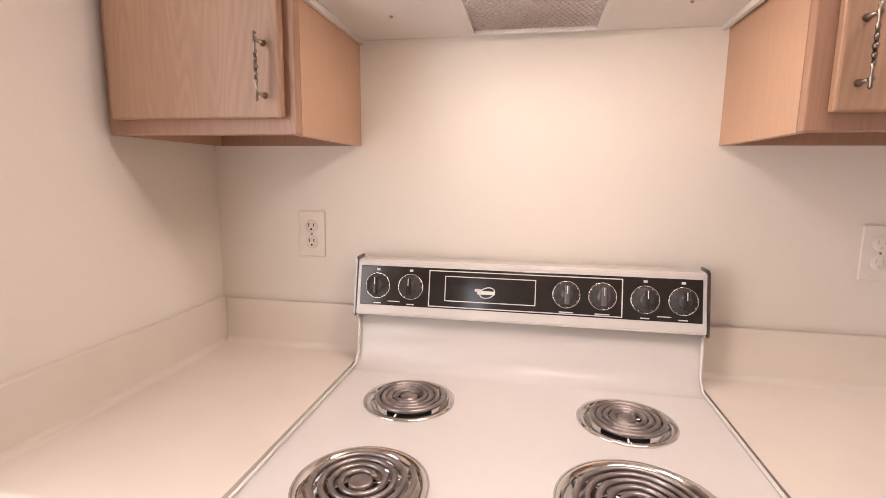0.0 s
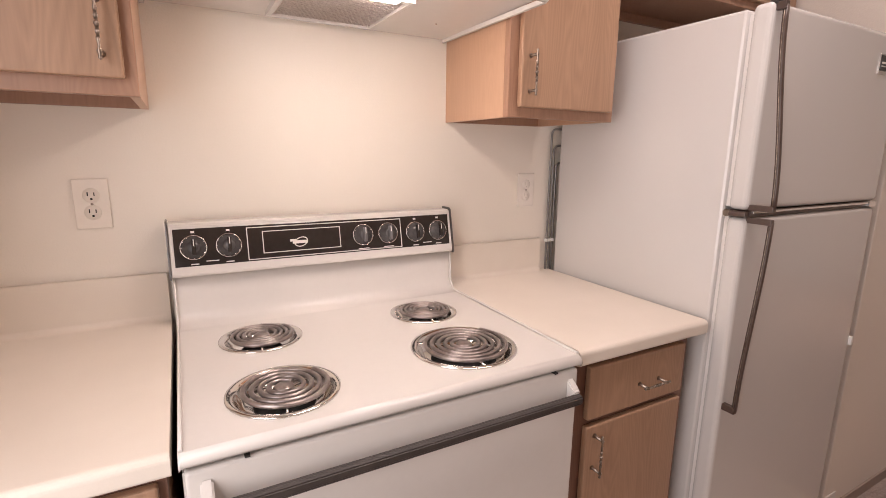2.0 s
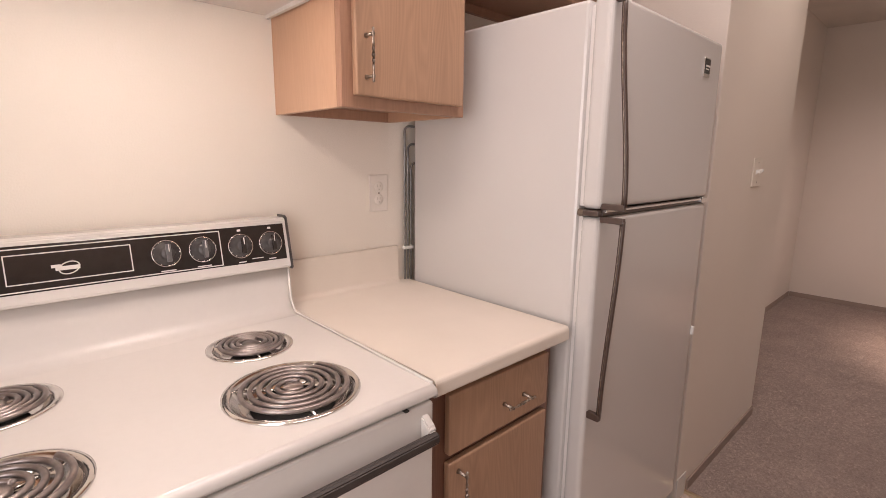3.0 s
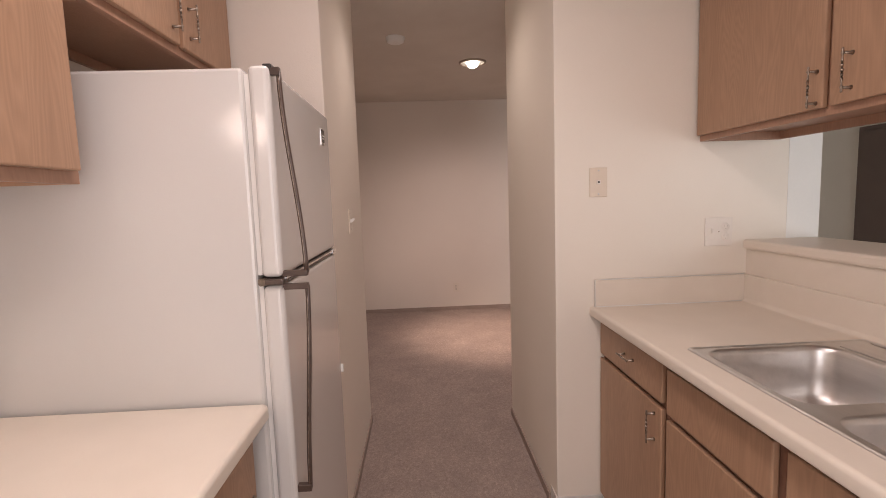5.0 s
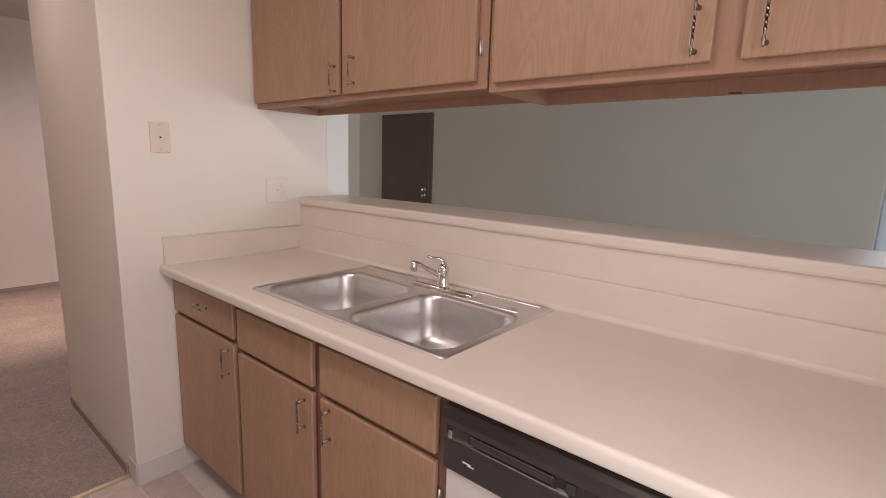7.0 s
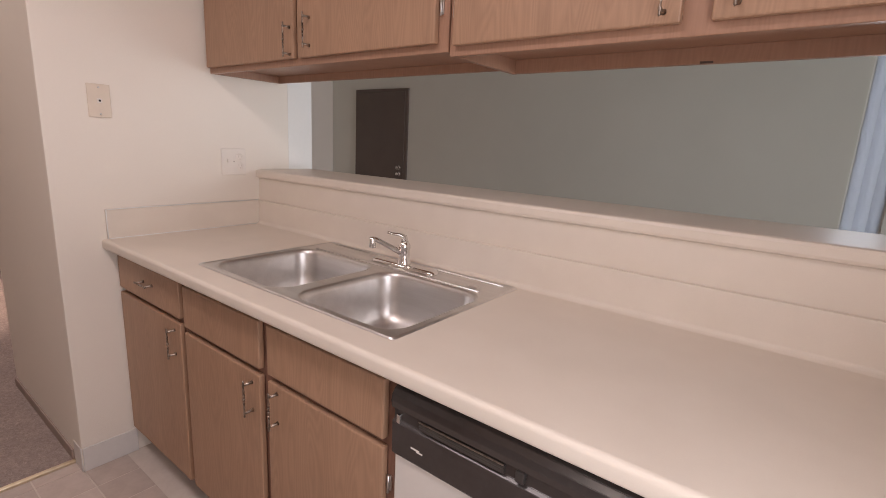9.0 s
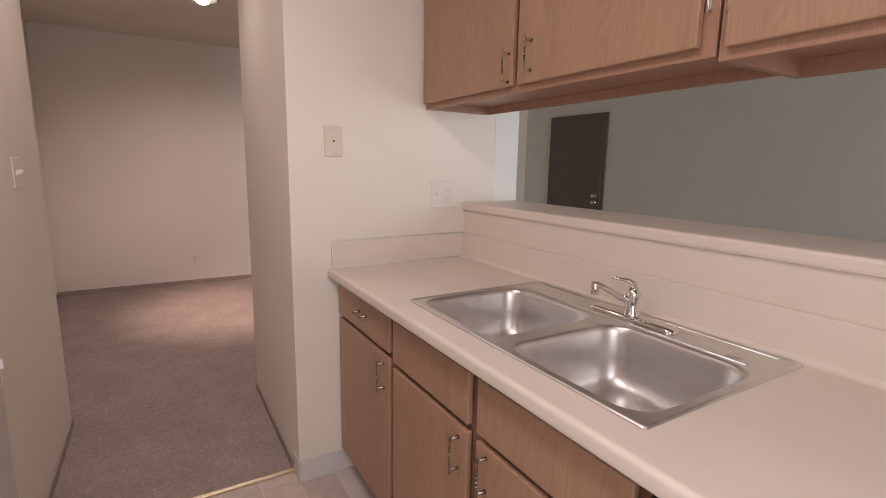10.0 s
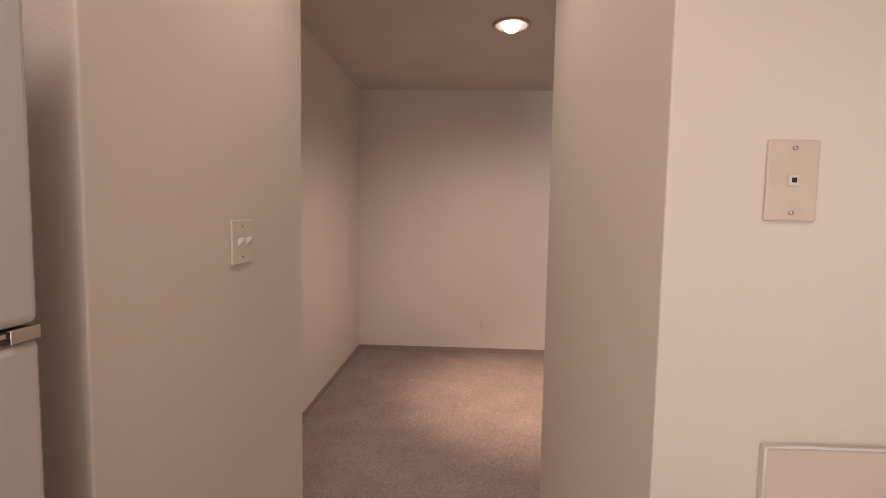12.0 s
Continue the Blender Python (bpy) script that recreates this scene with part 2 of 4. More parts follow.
def tube(pts, r, bm=None, seg=10, closed=False, caps=True):
    """A round rod along a line of points."""
    bm = bm or bmesh.new()
    pts = [Vector(p) for p in pts]
    n, rings, side = len(pts), [], None
    for i, p in enumerate(pts):
        a, b = (pts[(i - 1) % n], pts[(i + 1) % n]) if closed else (pts[max(i - 1, 0)], pts[min(i + 1, n - 1)])
        d = (b - a).normalized()
        if side is None:
            side = d.orthogonal().normalized()
        side = (side - d * side.dot(d)).normalized()
        up = d.cross(side)
        rr = r[i] if isinstance(r, (list, tuple)) else r
        rings.append([bm.verts.new(p + rr * (math.cos(k * math.tau / seg) * side + math.sin(k * math.tau / seg) * up)) for k in range(seg)])
    for i in range(n if closed else n - 1):
        a, b = rings[i], rings[(i + 1) % n]
        for k in range(seg):
            bm.faces.new((a[k], a[(k + 1) % seg], b[(k + 1) % seg], b[k])).smooth = True
    if caps and not closed:
        bm.faces.new(rings[0][::-1])
        bm.faces.new(rings[-1])
    return bm


def turned(profile, m, bm=None, seg=24, smooth=True):
    """A body of revolution round the local z of m; the profile is a list of (radius, height)."""
    bm = bm or bmesh.new()
    rings = []
    for r, h in profile:
        rings.append([bm.verts.new(m @ Vector((r * math.cos(k * math.tau / seg), r * math.sin(k * math.tau / seg), h))) for k in range(seg)] if r > 1e-6 else [bm.verts.new(m @ Vector((0, 0, h)))])
    for a, b in zip(rings, rings[1:]):
        for k in range(seg):
            q = [a[k % len(a)], a[(k + 1) % len(a)], b[(k + 1) % len(b)], b[k % len(b)]]
            q = list(dict.fromkeys(q))
            if len(q) > 2:
                bm.faces.new(q).smooth = smooth
    return bm


def prism(outline, axis, a, b, bevel=0.0, bm=None):
    """Sweeps an outline of two coordinates along an axis from a to b."""
    bm = bm or bmesh.new()
    place = {"x": lambda u, v, w: (w, u, v), "y": lambda u, v, w: (u, w, v), "z": lambda u, v, w: (u, v, w)}[axis]
    lo = [bm.verts.new(place(u, v, a)) for u, v in outline]
    hi = [bm.verts.new(place(u, v, b)) for u, v in outline]
    n = len(outline)
    fs = [bm.faces.new((lo[i], lo[(i + 1) % n], hi[(i + 1) % n], hi[i])) for i in range(n)] + [bm.faces.new(lo[::-1]), bm.faces.new(hi)]
    bmesh.ops.recalc_face_normals(bm, faces=fs)
    if bevel:
        bmesh.ops.bevel(bm, geom=list({e for f in fs for e in f.edges}), offset=bevel, segments=2, affect="EDGES", clamp_overlap=True)
    return bm


def mesh_of(name, bm, mat):
    bmesh.ops.recalc_face_normals(bm, faces=bm.faces[:])
    me = bpy.data.meshes.new(name)
    bm.to_mesh(me)
    bm.free()
    me.materials.append(mat)
    return me


def thing(name, at, label, category, group="", kind=""):
    ob = new(name)
    ob.empty_display_size = 0.05
    ob.matrix_basis = pose(*at)
    return tagged(ob, label, category, group, kind)


def part(name, bm, mat, parent, label=""):
    ob = new(name, mesh_of(name, bm, mat))
    ob.parent = parent
    if parent.type == "EMPTY":
        ob.matrix_parent_inverse = parent.matrix_basis.inverted()
    if label:
        tagged(ob, label)
    return ob


def structure(name, bm, mat, label, category):
    return tagged(new(name, mesh_of(name, bm, mat)), label, category, kind="structure")


def solo(name, bm, mat, label, category, group=""):
    return tagged(new(name, mesh_of(name, bm, mat)), label, category, group)


# ---- structure ----
TOP = 2.52
W, E, S = -0.405, 2.025, -2.340
ALC, HL, HR, HEND = 2.025, -0.664, -1.548, 3.02
FAR, ROOM_N, LIV_S = 5.95, -0.22, -6.0
NOOK = -1.9


def two_rooms(z0, z1):
    """A slab over the living room and, north of it, over nook, kitchen and hall."""
    bm = box(LIV_W - 0.1, FAR + 0.1, LIV_S - 0.1, -2.532, z0, z1)
    return box(NOOK - 0.1, FAR + 0.1, -2.532, 0.25, z0, z1, bm=bm)


structure("floor", two_rooms(-0.15, -0.0015), GROUT, "pale subfloor under tile and carpet", "floor")
structure("wall_north", box(W - 0.11, ALC, 0, 0.25, 0, TOP), PAINT, "cream painted kitchen wall behind the range", "wall")
structure("wall_hall_north", box(ALC, HEND, HL, 0.25, 0, TOP, 0.004), PAINT_HALL, "beige painted wall beside the refrigerator", "wall")
structure("wall_room_north", box(HEND, FAR, ROOM_N, 0.25, 0, TOP), PAINT_HALL, "beige painted wall of the far room", "wall")
structure("wall_east", box(FAR, FAR + 0.1, LIV_S - 0.1, 0.25, 0, TOP), PAINT_HALL, "beige painted far wall", "wall")
structure("wall_west", box(W - 0.11, W, -0.67, 0, 0, TOP), PAINT, "cream painted kitchen end wall", "wall")
structure("wall_west_south", box(W - 0.11, W, -2.532, -1.67, 0, TOP), PAINT, "cream painted kitchen end wall by the sink counter", "wall")
# Unseen opening below this head, left for the west fill lamp
structure("wall_west_head", box(W - 0.11, W, -1.67, -0.67, 2.06, TOP), PAINT, "cream painted wall above the unseen west opening", "wall")
# Unseen nook walls, added to close the space behind the opening
structure("wall_nook_north", box(NOOK, W - 0.11, 0, 0.25, 0, TOP), PAINT, "cream painted wall outside the kitchen", "wall")
structure("wall_nook_west", box(NOOK - 0.1, NOOK, -2.532, 0.25, 0, TOP), PAINT, "cream painted wall outside the kitchen", "wall")
structure("wall_hall_south", box(E, HEND, -2.642, HR, 0, TOP, 0.004), PAINT, "cream painted wall between kitchen and hall", "wall")
structure("wall_knee", box(W, E, -2.462, S, 0, 1.128), LAMINATE, "cream half wall behind the sink counter", "wall")
structure("wall_header", box(W, E, -2.642, -2.462, 1.64, TOP), PAINT_LIVING, "wall above the pass-through", "wall")
structure("wall_living_north", box(LIV_W, W - 0.11, -2.642, -2.532, 0, TOP), PAINT_LIVING, "grey painted living room wall", "wall")
# Unseen west wall; its door gap is added for the living room fill
for k, (y0, y1, z0, z1) in enumerate(((LIV_S - 0.1, -5.30, 0, TOP), (-3.50, -2.532, 0, TOP), (-5.30, -3.50, 2.12, TOP))):
    structure("wall_living_west_%d" % (k + 1), box(LIV_W - 0.1, LIV_W, y0, y1, z0, z1), PAINT_LIVING, "grey painted living room wall beside an added glass door", "wall")
for k, (x0, x1) in enumerate(((LIV_W, -0.79), (-0.71, -0.48), (-0.22, FAR))):
    structure("wall_living_south_%d" % (k + 1), box(x0, x1, LIV_S - 0.1, LIV_S, 0, TOP), PAINT_LIVING, "grey painted living room wall beside tall windows", "wall")
for k, (x0, x1) in enumerate(((-0.79, -0.71), (-0.48, -0.22))):
    structure("wall_window_head_%d" % (k + 1), box(x0, x1, LIV_S - 0.1, LIV_S, 2.25, TOP), PAINT_LIVING, "grey painted wall above a tall window", "wall")
    structure("wall_window_foot_%d" % (k + 1), box(x0, x1, LIV_S - 0.1, LIV_S, 0, 0.12), PAINT_LIVING, "grey painted wall below a tall window", "wall")
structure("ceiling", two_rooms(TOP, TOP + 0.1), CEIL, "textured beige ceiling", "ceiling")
structure("carpet", box(2.13, FAR, LIV_S, 0.0, -0.0012, 0.006), CARPET, "taupe cut-pile carpet", "carpet")
structure("carpet_living", box(LIV_W, 2.13, LIV_S, -2.462, -0.0012, 0.006), CARPET, "taupe cut-pile carpet", "carpet")
structure("ledge_top", box(W, E + 0.03, -2.642, -2.326, 1.128, 1.166, 0.010), LAMINATE, "cream laminate pass-through ledge", "ledge")
structure("trim_jamb", box(E - 0.0015, E, -2.642, -2.504, 1.166, 1.64, 0.001), WHITE_TRIM, "white jamb of the pass-through", "trim")
structure("trim_carpet_strip", box(2.112, 2.132, HR, HL, -0.008, 0.009, 0.003), BRASS, "thin brass edging between tile and carpet", "edging")
bm = box(E - 0.006, E, -1.742, HR - 0.002, 0, 0.10, 0.002)
box(E, 2.11, HR, HR + 0.004, 0, 0.10, 0.001, bm=bm)
structure("baseboard_kitchen", bm, COVE, "pale vinyl cove base at the wall end", "baseboard")
structure("baseboard_alcove", box(ALC, 2.11, HL - 0.004, HL, 0, 0.10, 0.001), COVE, "pale vinyl cove base at the wall end", "baseboard")
bm = box(2.13, HEND, HL - 0.008, HL, 0, 0.05, 0.002)
box(2.13, HEND, HR, HR + 0.008, 0, 0.05, 0.002, bm=bm)
box(HEND, FAR - 0.01, ROOM_N - 0.008, ROOM_N, 0, 0.05, 0.002, bm=bm)
box(FAR - 0.008, FAR, LIV_S, ROOM_N - 0.01, 0, 0.05, 0.002, bm=bm)
box(-0.2, 4.38, LIV_S, LIV_S + 0.008, 0, 0.05, 0.002, bm=bm)
structure("baseboard_hall", bm, CARPET_BASE, "low dark brown baseboard over the carpet", "baseboard")

# ---- doors, handles, cabinets ----


def pull(parent, x, y, z, s, length=0.10, axis="z"):
    """A turned spindle pull on two posts, standing off a face at y that looks along s."""
    half = length / 2
    prof = [(0, -half - 0.014), (0.0035, -half - 0.010), (0.0022, -half - 0.005), (0.0045, -half), (0.0022, -half + 0.006)]
    for k in (-0.55, -0.28, 0.0, 0.28, 0.55):
        c, w = k * half, 0.0044 if k == 0 else 0.0035
        prof += [(0.0022, c - 0.006), (w, c), (0.0022, c + 0.006)]
    prof += [(0.0022, half - 0.006), (0.0045, half), (0.0022, half + 0.005), (0.0035, half + 0.010), (0, half + 0.014)]
    m = pose(x, y + s * 0.026, z, 0, 90 if axis == "x" else 0, 0)
    bm = turned(prof, m, seg=10)
    for k in (-half, half):
        p = m @ Vector((0, 0, k))
        tube([(p.x, y, p.z), (p.x, y + s * 0.006, p.z), (p.x, y + s * 0.026, p.z)], [0.006, 0.0035, 0.0035], bm=bm, seg=8)
    return part("handle", bm, PEWTER, parent, "turned pewter pull")


def hinge(parent, x, y, z, s):
    bm = tube([(x, y + s * 0.008, z - 0.022), (x, y + s * 0.008, z + 0.022)], 0.0032, seg=8)
    box(x - 0.005, x + 0.005, y, y + s * 0.005, z - 0.018, z + 0.018, 0.001, bm=bm)
    return part("hinge", bm, STEEL, parent)


def cabinet(name, label, x0, x1, yb, yf, z0, z1, s, fronts, group, base=False, side=None, recess=0.028):
    """fronts: (kind, x0, x1, z0, z1, handle x, handle z, handle axis, hinge x)."""
    c = thing(name, ((x0 + x1) / 2, (yb + yf) / 2, 0 if base else z0), label, "cabinet", group)
    lo = z0 + (0.10 if base else 0)
    back = yf - s * 0.02
    up = 0 if base else recess
    for a in (x0, x1 - 0.016):
        part("side_panel", box(a, a + 0.016, yb, back, lo, z1), side or OAK_SIDE, c)
    part("bottom_panel", box(x0 + 0.016, x1 - 0.016, yb, back, lo + up, lo + up + 0.014), OAK_FRAME, c)
    if not base:
        part("top_panel", box(x0 + 0.016, x1 - 0.016, yb, back, z1 - 0.014, z1), OAK_SIDE, c)
    part("back_panel", box(x0 + 0.016, x1 - 0.016, yb, yb + s * 0.012, lo + (0 if base else recess + 0.014), z1 - 0.014), OAK_SIDE, c)
    if not base:
        part("back_rail", box(x0 + 0.016, x1 - 0.016, yb, yb + s * 0.016, lo, lo + up, 0.001), OAK_FRAME, c)
    ff = box(x0, x1, back, yf, lo, z1, 0.002)
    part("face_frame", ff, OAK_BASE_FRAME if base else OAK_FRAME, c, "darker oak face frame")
    if base:
        part("toe_kick", box(x0, x1, yf - s * 0.09, yf - s * 0.075, 0, 0.10), BROWN_TRIM, c, "dark recessed toe kick")
    for kind, a, b, l, h, hx, hz, ax, gx in fronts:
        d = part(kind, box(a, b, yf + s * 0.0015, yf + s * 0.0195, l, h, 0.004), OAK, c)
        if hx is not None:
            pull(d, hx, yf + s * 0.0195, hz, s, 0.085 if ax == "z" else 0.07, ax)
        if gx is not None:
            for z in ((l + 0.09, h - 0.09) if h - l > 0.3 else (l + 0.06,)):
                hinge(d, gx, yf, z, s)
    return c


UP, LOW, SINK = "wall cabinets by the range", "base cabinets by the range", "sink base cabinets"
cabinet("wall_cabinet", "oak wall cabinet beside the hood, one closed door", -0.391, -0.013, 0, -0.325, 1.425, 2.19, -1,
        [("door", -0.368, -0.031, 1.452, 2.16, -0.060, 1.531, "z", -0.366)], UP)
cabinet("wall_cabinet", "oak wall cabinet between hood and refrigerator, door closed", 0.780, 1.150, 0, -0.325, 1.425, 2.19, -1,
        [("door", 0.806, 1.130, 1.450, 2.16, 0.832, 1.531, "z", 1.134)], UP)
cabinet("wall_cabinet", "short oak cabinet above the refrigerator, two doors", 1.215, 2.005, 0, -0.325, 1.812, 2.19, -1,
        [("door", 1.235, 1.60, 1.834, 2.16, 1.56, 1.915, "z", 1.231), ("door", 1.625, 1.985, 1.834, 2.16, 1.665, 1.915, "z", 1.989)], UP)
cabinet("base_cabinet", "oak base cabinet with drawer under the counter", W + 0.004, -0.018, 0, -0.605, 0, 0.874, -1,
        [("drawer", W + 0.03, -0.03, 0.715, 0.855, -0.20, 0.785, "x", None), ("door", W + 0.03, -0.03, 0.13, 0.695, -0.07, 0.60, "z", None)], LOW, True)
cabinet("base_cabinet", "narrow oak base cabinet beside the range, drawer over door", 0.79, 1.195, 0, -0.605, 0, 0.874, -1,
        [("drawer", 0.826, 1.162, 0.722, 0.856, 1.03, 0.778, "x", None), ("door", 0.826, 1.162, 0.13, 0.704, 0.852, 0.636, "z", 1.166)], LOW, True)
cabinet("base_cabinet", "oak base cabinet at the wall, drawer over door", 1.496, E - 0.004, S, -1.747, 0, 0.874, 1,
        [("drawer", 1.514, E - 0.012, 0.724, 0.852, 1.745, 0.795, "x", None), ("door", 1.514, E - 0.012, 0.12, 0.706, 1.555, 0.633, "z", None)], SINK, True)
cabinet("sink_cabinet", "oak sink base with two doors and false fronts", 0.556, 1.494, S, -1.747, 0, 0.874, 1,
        [("false_front", 1.05, 1.484, 0.706, 0.846, None, 0, "z", None), ("false_front", 0.580, 1.012, 0.706, 0.846, None, 0, "z", None),
         ("door", 1.05, 1.484, 0.12, 0.688, 1.088, 0.614, "z", None), ("door", 0.580, 1.012, 0.12, 0.688, 0.968, 0.623, "z", 0.572)], SINK, True)
cabinet("base_cabinet", "oak base cabinet past the dishwasher", W + 0.004, -0.062, S, -1.747, 0, 0.874, 1,
        [("door", W + 0.03, -0.085, 0.12, 0.85, -0.12, 0.60, "z", None)], SINK, True)
OVER = "wall cabinets over the sink"
cabinet("wall_cabinet", "long oak wall cabinet over the sink, two doors closed", 0.768, E - 0.012, -2.457, -2.127, 1.562, 2.32, 1,
        [("door", 1.412, E - 0.022, 1.583, 2.29, 1.432, 1.64, "z", None), ("door", 0.800, 1.390, 1.583, 2.29, 1.325, 1.66, "z", 0.790)], OVER, side=OAK_FRAME, recess=0.030)
cabinet("wall_cabinet", "long oak wall cabinet over the pass-through, doors closed", W + 0.004, 0.762, -2.457, -2.127, 1.550, 2.32, 1,
        [("door", 0.202, 0.742, 1.573, 2.29, 0.234, 1.637, "z", 0.746), ("door", W + 0.06, 0.150, 1.572, 2.29, 0.110, 1.640, "z", None)], OVER, side=OAK_FRAME, recess=0.040)

knots = [o for o in bpy.data.objects if o.name.startswith("back_rail")][-1]
part("knot", box(0.196, 0.226, -2.4412, -2.4402, 1.5505, 1.5560, 0.0004), BROWN_TRIM, knots, "dark knot in the oak rail")

# ---- counters ----


def nosing(yf, yb, s, z=0.915, t=0.037, r=0.012):
    """Outline of a post-formed top, rounded at its front edge."""
    pts = [(yb, z - t), (yb, z)]
    for k in range(6):
        a = math.pi / 2 * k / 5
        pts.append((yf - s * r + s * r * math.sin(a), z - r + r * math.cos(a)))
    for k in range(4):
        a = math.pi / 2 * k / 3
        pts.append((yf - s * 0.006 + s * 0.006 * math.cos(a), z - t + 0.006 - 0.006 * math.sin(a)))
    return pts


def cove(u, v, su, r=0.018):
    """Outline of a hollow fillet between a level top at v and an upright at u, on its su side."""
    pts = [(u, v), (u + su * r, v)]
    for k in range(1, 6):
        a = math.pi / 2 * k / 6
        pts.append((u + su * (r - r * math.sin(a)), v + r - r * math.cos(a)))
    return pts + [(u, v + r)]


c = thing("countertop", (-0.2, -0.3, 0.875), "cream laminate countertop in the corner with backsplash", "countertop", "countertops")
part("top", prism(nosing(-0.645, 0, -1), "x", W, -0.010), LAMINATE, c)
bm = box(W + 0.016, -0.010, -0.016, -0.001, 0.915, 1.034, 0.003)
part("backsplash", bm, LAMINATE, c)
part("backsplash", box(W, W + 0.016, -0.64, -0.001, 0.915, 1.034, 0.003), LAMINATE, c)
part("cove", prism(cove(-0.0155, 0.9148, -1), "x", W + 0.017, -0.011), LAMINATE, c)
part("cove", prism(cove(W + 0.0155, 0.9148, 1), "y", -0.638, -0.034), LAMINATE, c)
c = thing("countertop", (0.98, -0.3, 0.875), "short cream laminate countertop beside the refrigerator", "countertop", "countertops")
part("top", prism(nosing(-0.645, 0, -1), "x", 0.768, 1.213), LAMINATE, c)
part("backsplash", box(0.768, 1.172, -0.016, -0.001, 0.915, 1.034, 0.003), LAMINATE, c)
part("cove", prism(cove(-0.0155, 0.9148, -1), "x", 0.769, 1.171), LAMINATE, c)
SX0, SX1, SY0, SY1 = 0.597, 1.454, -2.306, -1.767
c = thing("countertop", (0.8, -2.022, 0.875), "long cream laminate countertop around the steel sink", "countertop", "countertops")
bm = bmesh.new()
out = nosing(-1.687, S, 1)[1:]
lo_, hi_ = ([bm.verts.new((x, y, z)) for y, z in out] for x in (W, E))
for k in range(1, len(out) - 1):
    bm.faces.new((lo_[k], lo_[k + 1], hi_[k + 1], hi_[k])).smooth = True
es = [bm.edges.new((lo_[0], lo_[1])), bm.edges.new((hi_[0], hi_[1])), bm.edges.new((lo_[0], hi_[0])), bm.edges.get((lo_[1], hi_[1]))]
hole = [bm.verts.new((x, y, 0.915)) for x, y in ((SX0 + 0.012, SY0 + 0.012), (SX1 - 0.012, SY0 + 0.012), (SX1 - 0.012, SY1 - 0.012), (SX0 + 0.012, SY1 - 0.012))]
low = [bm.verts.new((v.co.x, v.co.y, 0.876)) for v in hole]
for k in range(4):
    q = (k + 1) % 4
    bm.faces.new((hole[k], hole[q], low[q], low[k]))
    es.append(bm.edges.get((hole[k], hole[q])))
bmesh.ops.triangle_fill(bm, use_beauty=True, edges=es, normal=(0, 0, 1))
part("top", bm, LAMINATE, c)
part("backsplash", box(W, E - 0.016, S, S + 0.016, 0.915, 1.026, 0.003), LAMINATE, c)
part("cove", prism(cove(S + 0.0155, 0.9148, 1), "x", W + 0.001, E - 0.018), LAMINATE, c)
part("backsplash", box(E - 0.016, E, S, -1.704, 0.915, 1.026, 0.003), LAMINATE, c)
bm = tube([(E - 0.017, -1.704, 0.917), (E - 0.017, -1.704, 1.026), (E - 0.017, -1.75, 1.0275), (E - 0.017, S + 0.02, 1.0275)], 0.0024, seg=6)
part("caulk", bm, WHITE_TRIM, c, "white caulk bead")
part("caulk", tube([(E - 0.017, -1.71, 0.9165), (E - 0.017, -2.0, 0.9165), (E - 0.017, S + 0.02, 0.9165)], 0.0024, seg=6), WHITE_TRIM, c, "white caulk bead")

# ---- electric range ----
rng = thing("range", (0.38, -0.35, 0), "white electric coil range with black control panel", "range")
bm = box(0.002, 0.758, -0.615, -0.03, 0.03, 0.862)
for x in (0.03, 0.70):
    for y in (-0.58, -0.10):
        box(x, x + 0.03, y, y + 0.03, 0, 0.03, bm=bm)
part("body", bm, ENAMEL, rng)
BURN = ((0.170, -0.252, 0.090, 4), (0.169, -0.527, 0.099, 4), (0.579, -0.258, 0.088, 4), (0.556, -0.505, 0.117, 5))
line = [(-0.645, 0.890), (-0.656, 0.893), (-0.660, 0.900), (-0.657, 0.910), (-0.648, 0.915), (-0.130, 0.915), (-0.105, 0.918), (-0.090, 0.928), (-0.081, 0.945), (-0.076, 0.975), (-0.072, 1.036), (-0.03, 1.036), (-0.03, 0.890)]
bm = bmesh.new()
xs = (0.0, 0.0035, 0.7565, 0.76)
rows = [[bm.verts.new((x, y, z - (0.0035 if i in (0, 3) else 0))) for i, x in enumerate(xs)] for y, z in line]
for j in range(len(line) - 1):
    for i in range(3):
        if not (j == 4 and i == 1):
            bm.faces.new((rows[j][i], rows[j][i + 1], rows[j + 1][i + 1], rows[j + 1][i])).smooth = True
es = [bm.edges.get((rows[4][1], rows[4][2])), bm.edges.get((rows[5][1], rows[5][2])), bm.edges.get((rows[4][1], rows[5][1])), bm.edges.get((rows[4][2], rows[5][2]))]
for bx, by, br, turns in BURN:
    ring = [bm.verts.new((bx + (br - 0.006) * math.cos(k * math.tau / 40), by + (br - 0.006) * math.sin(k * math.tau / 40), 0.915)) for k in range(40)]
    es += [bm.edges.new((ring[k], ring[(k + 1) % 40])) for k in range(40)]
bmesh.ops.triangle_fill(bm, use_beauty=True, edges=es, normal=(0, 0, 1))
for i in (0, 3):
    bm.faces.new([r[i] for r in rows])
part("cooktop", bm, ENAMEL, rng)
for x in (0.004, 0.756):
    part("edge_rail", tube([(x, -0.648, 0.916), (x, -0.40, 0.9185), (x, -0.15, 0.9185), (x, -0.11, 0.919), (x, -0.088, 0.945), (x, -0.080, 1.03)], 0.0032, seg=8), ENAMEL, rng)
